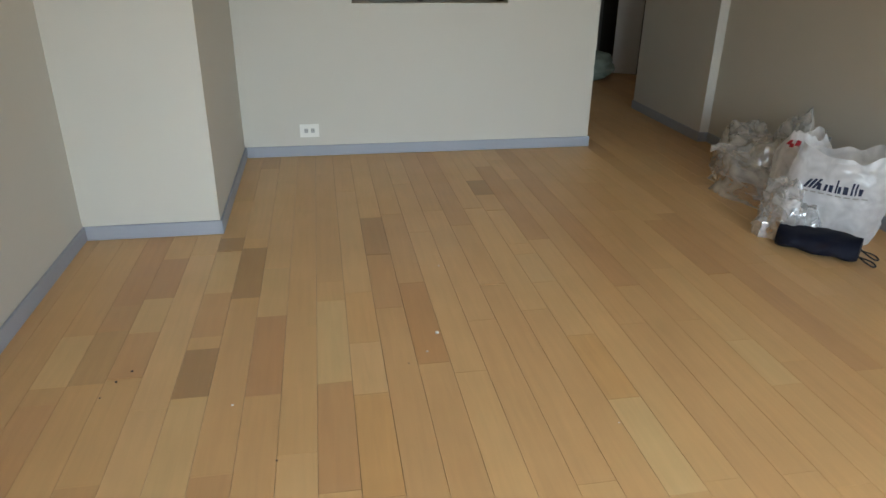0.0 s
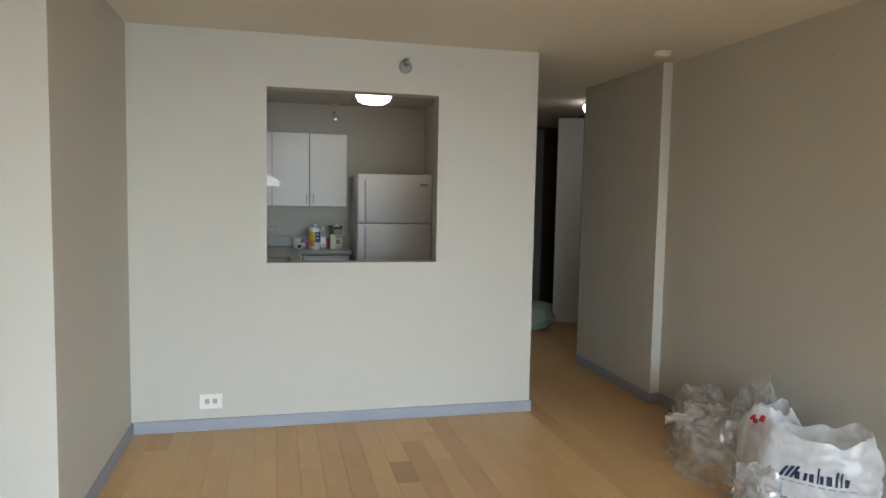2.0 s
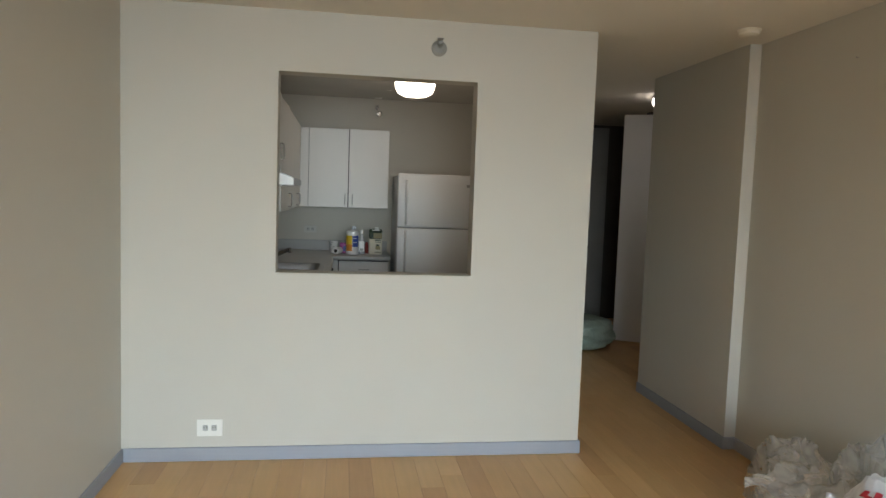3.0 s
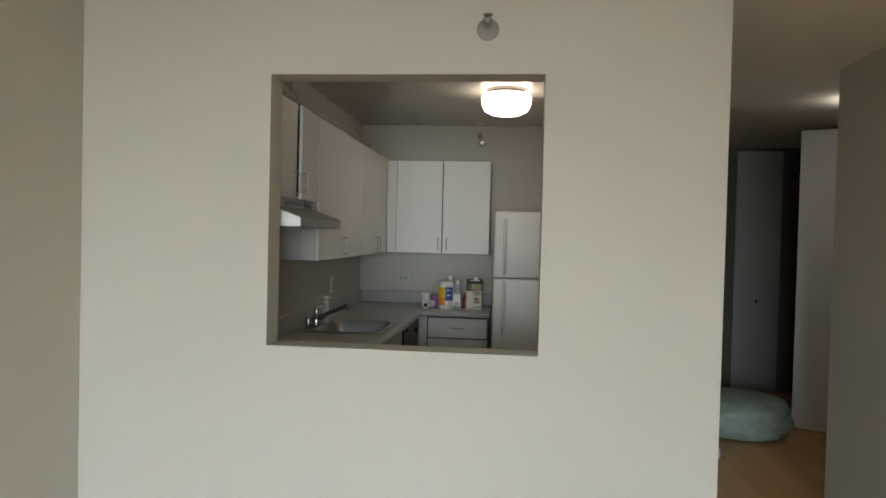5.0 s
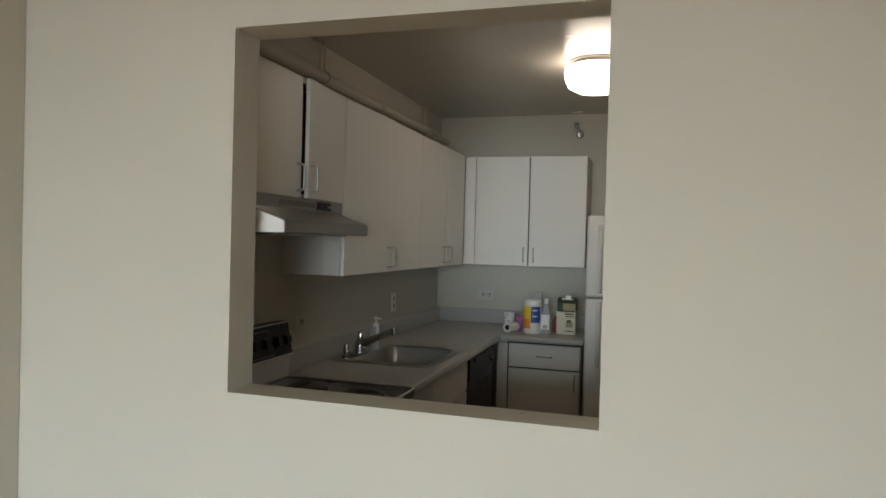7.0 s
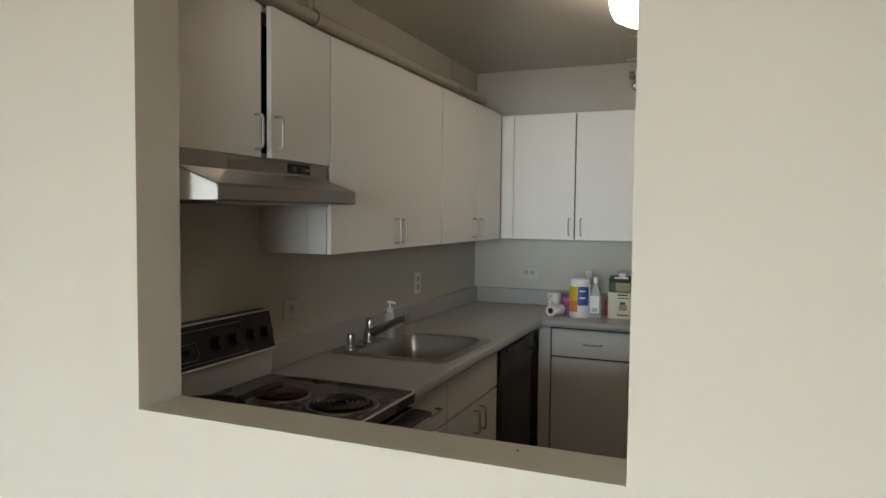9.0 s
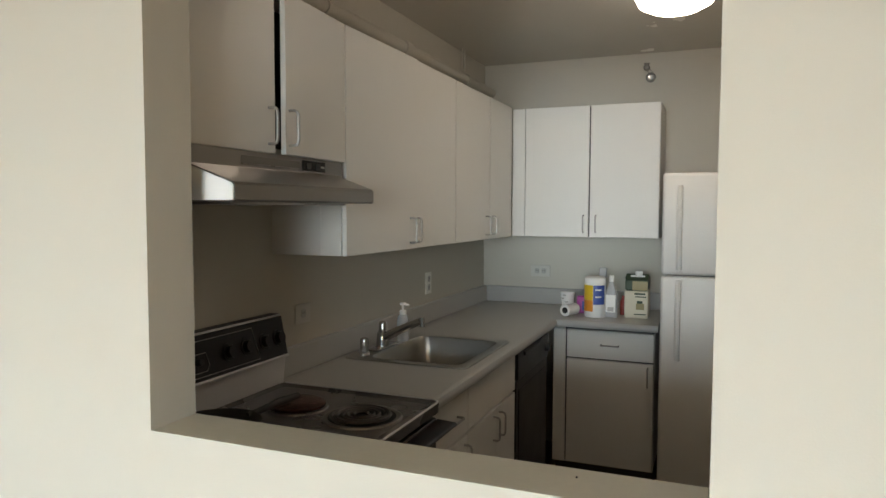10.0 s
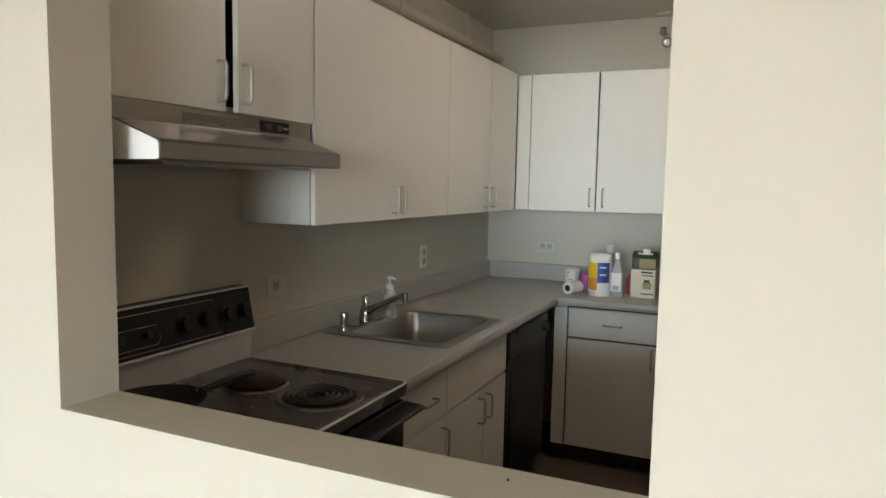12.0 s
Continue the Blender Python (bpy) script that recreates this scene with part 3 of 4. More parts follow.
# worktop in one piece with a cut-out for the sink, rolled front edge and upstand
CT = 0.92
wk = thing("worktop", (0.45, 7.3, 0.879), "grey laminate worktop with rolled edge and upstand", "worktop")
def slab_cells(xs, ys, cells, z0, z1):
    """One solid plate over chosen cells of a grid, so that it can have a hole."""
    bm = bmesh.new()
    vs = {}

    def v(i, j, k):
        if (i, j, k) not in vs:
            vs[i, j, k] = bm.verts.new((xs[i], ys[j], (z0, z1)[k]))
        return vs[i, j, k]

    for i, j in cells:
        for k in (0, 1):
            bm.faces.new([v(i, j, k), v(i + 1, j, k), v(i + 1, j + 1, k), v(i, j + 1, k)])
        for di, dj, p, q in ((-1, 0, (i, j), (i, j + 1)), (1, 0, (i + 1, j), (i + 1, j + 1)), (0, -1, (i, j), (i + 1, j)), (0, 1, (i, j + 1), (i + 1, j + 1))):
            if (i + di, j + dj) not in cells:
                bm.faces.new([v(*p, 0), v(*q, 0), v(*q, 1), v(*p, 1)])
    return bm


cells = {(i, j) for i in range(3) for j in range(4)} - {(1, 1)} | {(3, 3)}
part("top", slab_cells((0.153, 0.288, 0.706, 0.775, 1.338), (6.132, 6.572, 7.124, 7.905, 8.507), cells, 0.8795, CT), COUNTER, wk)
b = prism(bmesh.new(), [(0.775, 0.8795), (0.789, 0.880), (0.794, 0.888), (0.794, 0.906), (0.788, 0.917), (0.775, CT)], 6.132, 7.886)
part("front_edge", b, COUNTER, wk, smooth=True)
b = bmesh.new()
prof = [(7.905, 0.8795), (7.891, 0.880), (7.886, 0.888), (7.886, 0.906), (7.892, 0.917), (7.905, CT)]
rings(b, [[(x, y, z) for y, z in prof] for x in (0.775, 1.338)])
part("front_edge", b, COUNTER, wk, smooth=True)
part("upstand", box(0.153, 0.178, 6.132, 8.506, CT + 0.0005, 1.026, bev=0.006, seg=2), COUNTER, wk)
part("upstand", box(0.1785, 1.338, 8.485, 8.507, CT + 0.0005, 1.026, bev=0.006, seg=2), COUNTER, wk)


def rrect(x0, x1, y0, y1, r, z, n=5):
    out = []
    for cx, cy, a in ((x1 - r, y1 - r, 0), (x0 + r, y1 - r, 90), (x0 + r, y0 + r, 180), (x1 - r, y0 + r, 270)):
        out += [(cx + r * math.cos(radians(a + 90 * k / n)), cy + r * math.sin(radians(a + 90 * k / n)), z) for k in range(n + 1)]
    return out


# sink
sk = thing("sink", (0.47, 6.85, CT), "brushed steel drop-in sink set in the worktop", "sink")
b = bmesh.new()
rings(b, [rrect(0.199, 0.740, 6.543, 7.152, 0.03, CT + 0.001), rrect(0.201, 0.738, 6.545, 7.150, 0.03, CT + 0.006),
          rrect(0.298, 0.700, 6.584, 7.112, 0.05, CT + 0.006), rrect(0.302, 0.696, 6.588, 7.108, 0.05, CT - 0.002),
          rrect(0.311, 0.688, 6.599, 7.098, 0.055, CT - 0.145), rrect(0.338, 0.660, 6.629, 7.068, 0.05, CT - 0.168)], caps=False)
b.verts.ensure_lookup_table()
b.faces.new([b.verts[len(b.verts) - 24 + i] for i in range(24)])
part("basin", b, SINKSTEEL, sk, smooth=True)
part("drain", lathe(bmesh.new(), (0.498, 6.848, CT - 0.1675), [(0.045, 0), (0.043, 0.004), (0.03, 0.002), (0.01, 0.001)], 20), CHROME, sk, smooth=True)
fc = thing("faucet", (0.262, 6.785, CT + 0.0065), "chrome single-lever kitchen faucet behind the sink", "faucet")
part("deck_plate", box(0.236, 0.290, 6.685, 6.895, CT + 0.0065, CT + 0.016, bev=0.004, seg=2), CHROME, fc)
part("body", lathe(bmesh.new(), (0.262, 6.785, CT + 0.016), [(0.030, 0), (0.028, 0.03), (0.025, 0.055), (0.02, 0.060)], 20), CHROME, fc, smooth=True)
part("lever", lathe(bmesh.new(), (0.262, 6.785, CT + 0.076), [(0.018, 0), (0.018, 0.035), (0.015, 0.044), (0.008, 0.047)], 18), CHROME, fc, smooth=True)
part("spout", tube(bmesh.new(), [(0.265, 6.785, CT + 0.05), (0.33, 6.77, CT + 0.082), (0.42, 6.745, CT + 0.124), (0.468, 6.732, CT + 0.145)], [0.021, 0.019, 0.016, 0.014], 12), CHROME, fc, smooth=True)
part("nozzle", tube(bmesh.new(), [(0.473, 6.730, CT + 0.160), (0.477, 6.729, CT + 0.120)], [0.013, 0.011], 12), CHROME, fc, smooth=True)
sp = thing("side_sprayer", (0.262, 6.615, CT + 0.0065), "chrome side sprayer standing on the sink rim", "sprayer")
part("collar", lathe(bmesh.new(), (0.262, 6.615, CT + 0.0065), [(0.026, 0), (0.024, 0.010), (0.019, 0.014)], 18), CHROME, sp, smooth=True)
part("head", lathe(bmesh.new(), (0.262, 6.615, CT + 0.02), [(0.0185, 0), (0.0185, 0.045), (0.016, 0.056), (0.008, 0.060)], 18), CHROME, sp, smooth=True)
so = thing("soap_bottle", (0.275, 6.965, CT + 0.0065), "clear pump soap bottle behind the sink", "bottle")
part("bottle", lathe(bmesh.new(), (0.275, 6.965, CT + 0.0065), [(0.027, 0), (0.029, 0.008), (0.029, 0.09), (0.022, 0.115), (0.012, 0.125)], 20), BOTTLE, so, smooth=True)
part("pump", lathe(bmesh.new(), (0.275, 6.965, CT + 0.13), [(0.016, 0), (0.016, 0.018), (0.005, 0.02), (0.005, 0.04), (0.014, 0.042), (0.014, 0.052)], 14), WHITEP, so, "white pump head", smooth=True)
part("pump_nozzle", tube(bmesh.new(), [(0.275, 6.965, CT + 0.177), (0.31, 6.955, CT + 0.174)], 0.005, 8), WHITEP, so)

# ---- range hood ----
hd = thing("range_hood", (0.3, 5.74, 1.55), "grey metal range hood under the short cabinet", "range hood")
# the sloped front narrows a little from the wall box to the lip
hood = [(0.152, 1.689), (0.449, 1.689), (0.449, 1.645), (0.47, 1.638), (0.585, 1.597), (0.591, 1.590), (0.591, 1.556), (0.586, 1.552), (0.152, 1.552)]
b = rings(bmesh.new(), [[(x, 5.40, z) for x, z in hood], [(x, 6.122 if x < 0.46 and z > 1.6 else 6.076, z) for x, z in hood]])
part("shell", b, HOODMETAL, hd)
part("end_cap", prism(bmesh.new(), [(0.154, 1.642), (0.449, 1.642), (0.583, 1.594), (0.588, 1.588), (0.588, 1.558), (0.583, 1.554), (0.154, 1.554)], 5.3965, 5.3995), HOODEND, hd, "pale painted end panel")
part("vent_grille", box(0.4492, 0.4505, 5.60, 5.872, 1.652, 1.676, bev=0.0005), HOODDARK, hd)
for k in range(2):
    part("grille_plate", box(0.4505, 0.4525, 5.606 + k * 0.138, 5.728 + k * 0.138, 1.6525, 1.656), HOODMETAL, hd)
cb = part("control_block", box(0.4492, 0.4525, 5.886, 6.012, 1.650, 1.682, bev=0.001), BLACK, hd)
for k in range(2):
    part("switch", box(0.4525, 0.455, 5.905 + k * 0.05, 5.93 + k * 0.05, 1.656, 1.674, bev=0.001), BLACKMAT, cb)
part("badge", box(0.4525, 0.4537, 5.985, 6.005, 1.662, 1.668), PULL, cb)
part("filter", box(0.20, 0.52, 5.47, 6.02, 1.545, 1.5515), STEEL, hd)

# ---- stove ----
st = thing("stove", (0.46, 5.745, 0.004), "grey electric stove with coil burners and black backguard", "stove")
RY0, RY1 = 5.365, 6.126
part("body", box(0.20, 0.745, RY0, RY1, 0.03, 0.885, bev=0.002), RANGE, st)
b = bmesh.new()
rings(b, [rrect(0.20, 0.806, RY0, RY1, 0.02, 0.886), rrect(0.20, 0.808, RY0, RY1, 0.02, 0.916), rrect(0.206, 0.800, RY0 + 0.006, RY1 - 0.006, 0.018, 0.922),
          rrect(0.225, 0.775, RY0 + 0.025, RY1 - 0.025, 0.02, 0.914)])
part("cooktop", b, COOKTOP, st)
part("lip", tube(bmesh.new(), [(0.215, RY1 - 0.004, 0.9215), (0.785, RY1 - 0.004, 0.9215), (0.800, RY1 - 0.012, 0.9205), (0.804, RY1 - 0.03, 0.9195), (0.804, RY0 + 0.02, 0.9195)], 0.0035, 8), RISER, st, "bright metal lip round the cooktop", smooth=True)
part("riser", prism(bmesh.new(), [(0.152, 0.90), (0.20, 0.90), (0.205, 0.93), (0.214, 1.02), (0.152, 1.02)], RY0, RY1), RISER, st, "brushed metal riser")
bg = part("backguard", prism(bmesh.new(), [(0.152, 1.021), (0.224, 1.021), (0.197, 1.155), (0.185, 1.165), (0.152, 1.165)], RY0, RY1), GUARD, st, "dark brown-black control panel")
part("trim", tube(bmesh.new(), [(0.226, RY0 + 0.005, 1.022), (0.226, RY1 - 0.003, 1.022)], 0.005, 8), RISER, bg)
part("trim", tube(bmesh.new(), [(0.193, RY0 + 0.005, 1.162), (0.193, RY1 - 0.003, 1.162)], 0.004, 8), RISER, bg)


def on_guard(y, k, lift=0.001):
    """A place on the sloped control panel: k from 0 at the bottom to 1 at the top."""
    return Vector((0.224 - 0.027 * k + lift, y, 1.021 + 0.134 * k + lift * 0.2))


frame_pts = [on_guard(5.40, 0.12), on_guard(5.975, 0.12), on_guard(5.955, 0.9), on_guard(5.40, 0.9), on_guard(5.40, 0.12)]
part("panel_outline", tube(bmesh.new(), frame_pts, 0.0012, 6), PULL, bg)
frame_pts = [on_guard(5.45, 0.22), on_guard(5.725, 0.22), on_guard(5.738, 0.35), on_guard(5.73, 0.62), on_guard(5.45, 0.62)]
part("clock_outline", tube(bmesh.new(), frame_pts, 0.0012, 6), PULL, bg)
for y in (5.60, 5.69):
    part("button", tube(bmesh.new(), [on_guard(y, 0.45, 0), on_guard(y, 0.45, 0.018)], [0.012, 0.010], 12), BLACKMAT, bg, smooth=True)
for y in (5.83, 5.915, 6.01, 6.085):
    kn = part("knob", tube(bmesh.new(), [on_guard(y, 0.5, 0), on_guard(y, 0.5, 0.004), on_guard(y, 0.5, 0.005), on_guard(y, 0.5, 0.020)], [0.028, 0.028, 0.021, 0.019], 20), GUARD, bg, smooth=True)
part("oven_door", box(0.746, 0.796, RY0 + 0.006, RY1 - 0.006, 0.20, 0.868, bev=0.008, seg=2), BLACK, st, "black glass oven door")
b = prism(bmesh.new(), [(0.797, 0.828), (0.838, 0.836), (0.864, 0.846), (0.866, 0.853), (0.860, 0.858), (0.797, 0.862)], RY0 + 0.03, RY1 - 0.004)
bmesh.ops.bevel(b, geom=b.edges[:], offset=0.003, segments=2, affect="EDGES", profile=0.5)
part("oven_handle", b, GUARD, st, "black moulded door handle", smooth=True)
part("bottom_drawer", box(0.746, 0.79, RY0 + 0.006, RY1 - 0.006, 0.035, 0.194, bev=0.006), RANGE, st)


def burner(cx, cy, r, covered):
    part("drip_bowl", lathe(bmesh.new(), (cx, cy, 0.9152), [(r + 0.012, 0.0), (r + 0.010, 0.003), (r, 0.001), (r * 0.4, 0.0005)], 32), BLACKMAT, st, "dark drip bowl", smooth=True)
    part("drip_ring", lathe(bmesh.new(), (cx, cy, 0.9152), [(r + 0.020, 0.0), (r + 0.017, 0.005), (r + 0.008, 0.006), (r + 0.002, 0.0035)], 40, caps=False), RINGMETAL, st, "dull metal drip ring", smooth=True)
    if covered:
        part("burner_cover", lathe(bmesh.new(), (cx, cy, 0.9225), [(r + 0.012, 0), (r + 0.013, 0.008), (r, 0.014), (r * 0.5, 0.016)], 32), RUST, st, "dark red-brown burner cover", smooth=True)
        return
    pts = []
    for i in range(150):
        a = i * 0.2
        rr = 0.018 + (r - 0.024) * i / 149
        pts.append((cx + rr * math.cos(a), cy + rr * math.sin(a), 0.924))
    part("coil", tube(bmesh.new(), pts, 0.0058, 6), COIL, st, "spiral heating coil", smooth=True)


burner(0.652, 5.886, 0.100, False)
burner(0.415, 5.900, 0.076, True)
burner(0.635, 5.555, 0.075, False)
burner(0.395, 5.555, 0.092, False)
pn = thing("frying_pan", (0.385, 5.56, 0.932), "black iron frying pan on the rear burner", "pan")
part("bowl", lathe(bmesh.new(), (0.385, 5.56, 0.932), [(0.02, 0.0), (0.085, 0.0), (0.118, 0.032), (0.122, 0.034), (0.120, 0.030), (0.088, 0.006), (0.02, 0.005)], 36, caps=True), BLACKMAT, pn, smooth=True)
part("handle", tube(bmesh.new(), [(0.41, 5.665, 0.955), (0.425, 5.72, 0.962), (0.44, 5.79, 0.968), (0.452, 5.85, 0.970)], [0.009, 0.010, 0.013, 0.010], 10), BLACKMAT, pn, smooth=True)

# ---- fridge ----
fg = thing("fridge", (1.775, 8.0, 0.004), "white two-door fridge-freezer at the kitchen wall", "fridge")
part("body", box(1.375, 2.128, 7.672, 8.40, 0.02, 1.700, bev=0.006, seg=2), FRIDGE, fg)
part("gasket", box(1.385, 2.12, 7.664, 7.6715, 0.10, 1.69), RUBBER, fg)
fd = part("freezer_door", box(1.367, 2.135, 7.605, 7.664, 1.221, 1.716, bev=0.016, seg=3), FRIDGE, fg, smooth=True)
rd = part("fridge_door", box(1.367, 2.135, 7.605, 7.664, 0.10, 1.214, bev=0.016, seg=3), FRIDGE, fg, smooth=True)
part("base_grille", box(1.385, 2.12, 7.64, 7.671, 0.02, 0.094), RUBBER, fg)
for par, z0, z1 in ((fd, 1.245, 1.655), (rd, 0.80, 1.195)):
    b = rings(bmesh.new(), [[(x, y, z) for x, y in ((1.436, o + 0.0), (1.462, o + 0.0), (1.460, o - 0.022), (1.450, o - 0.027), (1.440, o - 0.022))]
                            for z, o in ((z0, 7.612), (z0 + 0.025, 7.590), (z0 + 0.06, 7.580), ((z0 + z1) / 2, 7.577), (z1 - 0.06, 7.580), (z1 - 0.025, 7.590), (z1, 7.612))])
    part("handle", b, FRIDGE, par, "moulded white grip", smooth=True)
part("badge", box(2.005, 2.088, 7.602, 7.6055, 1.604, 1.630, bev=0.001), PULL, fd, "small grey badge")
part("hinge_cap", box(2.05, 2.12, 7.62, 7.70, 1.7005, 1.725, bev=0.004), FRIDGE, fg)

# ---- kitchen lamp, pipe, outlets ----
kl = thing("ceiling_light", (1.44, 7.05, CEIL), "lit opal glass bowl light on the kitchen ceiling", "ceiling light")
part("rim", lathe(bmesh.new(), (1.44, 7.05, CEIL), [(0.142, -0.0012), (0.142, -0.006), (0.126, -0.010), (0.126, -0.026), (0.12, -0.028)], 40), HOODDARK, kl, "dark metal rim", smooth=True)
part("shade", lathe(bmesh.new(), (1.44, 7.05, CEIL), [(0.118, -0.0285), (0.152, -0.032), (0.163, -0.042), (0.166, -0.060), (0.160, -0.098), (0.142, -0.135), (0.096, -0.159), (0.02, -0.166)], 40), LAMPGLASS, kl, "glowing opal glass bowl", smooth=True)

pp = thing("wall_pipe", (0.2, 6.9, 2.31), "cream painted pipe running above the wall cabinets", "pipe")
part("pipe", tube(bmesh.new(), [(0.20, 5.348, 2.31), (0.20, 8.509, 2.31)], 0.028, 16), PIPE, pp, smooth=True)
for y in (6.42, 8.0):
    hg = part("hanger", tube(bmesh.new(), [(0.20, y - 0.012, 2.31), (0.20, y + 0.012, 2.31)], 0.035, 16), PIPE, pp, smooth=True)
    for dy in (-0.022, 0.022):
        part("rod", tube(bmesh.new(), [(0.185, y + dy, 2.315), (0.185, y + dy, CEIL - 0.0015)], 0.0045, 8), PIPE, hg)
part("sleeve", tube(bmesh.new(), [(0.205, 5.3485, 2.31), (0.205, 6.235, 2.31), (0.205, 6.25, 2.31)], [0.037, 0.037, 0.031], 18), PIPE, pp, "wider covering on the pipe", smooth=True)
for y in (7.15,):
    part("coupling", tube(bmesh.new(), [(0.20, y - 0.035, 2.31), (0.20, y - 0.03, 2.31), (0.20, y + 0.03, 2.31), (0.20, y + 0.035, 2.31)], [0.03, 0.035, 0.035, 0.03], 16), PIPE, pp, smooth=True)

outlet((0.545, 8.51, 1.135), "y", 0.130, 0.075, "wall-coloured double outlet plate above the worktop upstand", 2, PLATEDULL)
outlet((0.150, 6.325, 1.136), "x", 0.10, 0.076, "dull outlet plate with one dark socket beside the stove", 1, PLATEDULL)
outlet((0.150, 7.545, 1.132), "x", 0.075, 0.118, "ivory upright outlet plate above the worktop")

# ---- things on the worktop ----
CZ = CT + 0.0005
pt = thing("wipes_canister", (0.972, 8.085, CZ), "white wipes canister with yellow and blue label", "canister")
part("can", lathe(bmesh.new(), (0.972, 8.085, CZ), [(0.058, 0), (0.061, 0.006), (0.061, 0.195), (0.058, 0.2)], 28), WHITEP, pt, smooth=True)
part("lid", lathe(bmesh.new(), (0.972, 8.085, CZ + 0.2), [(0.060, 0), (0.060, 0.022), (0.05, 0.03), (0.02, 0.032)], 28), WHITEP, pt, smooth=True)


def wrap(c, r, z0, z1, a0, a1, n=12):
    """A label bent round a can from angle a0 to a1."""
    b = bmesh.new()
    angles = [radians(a0 + (a1 - a0) * i / n) for i in range(n + 1)]
    outer = [[(c[0] + q * math.cos(a), c[1] + q * math.sin(a)) for a in angles] for q in (r, r + 0.0012)]
    loop = outer[1] + outer[0][::-1]
    return rings(b, [[(x, y, z0) for x, y in loop], [(x, y, z1) for x, y in loop]])


part("label_band", wrap((0.972, 8.085), 0.0612, CZ + 0.1, CZ + 0.185, 195, 268), YELLOW, pt, "yellow label")
part("label_foot", wrap((0.972, 8.085), 0.0612, CZ + 0.035, CZ + 0.0995, 195, 268), ORANGE, pt, "orange foot of the label")
part("label_panel", wrap((0.972, 8.085), 0.0612, CZ + 0.075, CZ + 0.185, 269, 335), BLUE, pt, "blue label")
for k in (1, 3):
    part("text_bar", wrap((0.972, 8.085), 0.0626, CZ + 0.095 + 0.02 * k, CZ + 0.103 + 0.02 * k, 280, 318 - 6 * (k % 2)), WHITEP, pt)

sb = thing("spray_bottle", (1.062, 8.10, CZ), "small clear plastic bottle with white cap", "bottle")
b = rings(bmesh.new(), [rrect(1.062 - w, 1.062 + w, 8.10 - d, 8.10 + d, min(w, d) * 0.6, CZ + z, 4) for w, d, z in ((0.034, 0.024, 0), (0.036, 0.026, 0.006), (0.036, 0.026, 0.11), (0.028, 0.02, 0.15), (0.013, 0.012, 0.19), (0.012, 0.011, 0.205))])
part("bottle", b, BOTTLE, sb, smooth=True)
part("label_panel", box(1.035, 1.089, 8.0725, 8.0735, CZ + 0.03, CZ + 0.13), WHITEP, sb, "white label")
part("text_bar", box(1.045, 1.079, 8.0715, 8.0724, CZ + 0.035, CZ + 0.06), PULL, sb)
part("cap", lathe(bmesh.new(), (1.062, 8.10, CZ + 0.205), [(0.014, 0), (0.014, 0.03), (0.010, 0.035)], 16), WHITEP, sb, smooth=True)

jg = thing("carton", (1.20, 8.16, CZ), "cream and dark green drink carton with white cap", "carton")
part("box", box(1.135, 1.265, 8.10, 8.22, CZ, CZ + 0.155, bev=0.004), CREAM, jg)
part("upper_band", box(1.137, 1.263, 8.102, 8.218, CZ + 0.1555, CZ + 0.222, bev=0.010, seg=2), GREEN, jg, "dark green upper band")
part("label_panel", box(1.178, 1.262, 8.1, 8.1015, CZ + 0.16, CZ + 0.212), OLIVE, jg, "olive label")
part("gable", rings(bmesh.new(), [[(1.135, 8.10, CZ + 0.2225), (1.265, 8.10, CZ + 0.2225), (1.265, 8.22, CZ + 0.2225), (1.135, 8.22, CZ + 0.2225)],
                                  [(1.14, 8.145, CZ + 0.248), (1.26, 8.145, CZ + 0.248), (1.26, 8.175, CZ + 0.248), (1.14, 8.175, CZ + 0.248)]]), GREEN, jg)
part("cap", lathe(bmesh.new(), (1.21, 8.135, CZ + 0.240), [(0.02, 0), (0.02, 0.025), (0.017, 0.028)], 16), WHITEP, jg, smooth=True)
part("cap_skirt", box(1.165, 1.245, 8.118, 8.15, CZ + 0.234, CZ + 0.244, bev=0.003), WHITEP, jg)
for x0, x1, z, h, mt in ((1.19, 1.25, 0.135, 0.010, GREEN), (1.195, 1.255, 0.12, 0.006, GREEN), (1.19, 1.255, 0.02, 0.006, GREEN), (1.20, 1.245, 0.05, 0.035, OLIVE), (1.205, 1.235, 0.085, 0.015, GREEN)):
    part("text_bar", box(x0, x1, 8.0985, 8.0995, CZ + z, CZ + z + h), mt, jg)

cu = thing("paper_cup", (0.79, 8.20, CZ), "white paper cup with dark print", "cup")
part("cup", lathe(bmesh.new(), (0.79, 8.20, CZ), [(0.030, 0), (0.042, 0.115), (0.044, 0.118), (0.040, 0.116), (0.029, 0.008)], 24), WHITEP, cu, smooth=True)
for k in range(5):
    part("print_mark", wrap((0.79, 8.20), 0.0315 + 0.0021 * k, CZ + 0.02 + 0.02 * k, CZ + 0.028 + 0.02 * k, 215 + 20 * (k % 3), 245 + 20 * (k % 3), 4), SLOT, cu)
rl = thing("paper_roll", (0.835, 8.06, CZ), "small white paper roll lying on its side", "roll")
b = bmesh.new()
d = Vector((-0.35, -0.94, 0)).normalized()
c0 = Vector((0.85, 8.12, CZ + 0.034))
tube(b, [c0, c0 + d * 0.11], 0.033, 20)
part("paper", b, WHITEP, rl, smooth=True)
# flat black disc paints the shade inside the hollow roll
part("core", tube(bmesh.new(), [c0 + d * 0.1102, c0 + d * 0.1112], 0.018, 16), BLACKMAT, rl, "black disc for the shaded hollow core")
pk = thing("wipes_pack", (0.885, 8.18, CZ), "magenta and blue soft packet", "packet")
part("packet", box(0.85, 0.925, 8.16, 8.20, CZ, CZ + 0.105, bev=0.014, seg=3), PINK, pk, smooth=True)
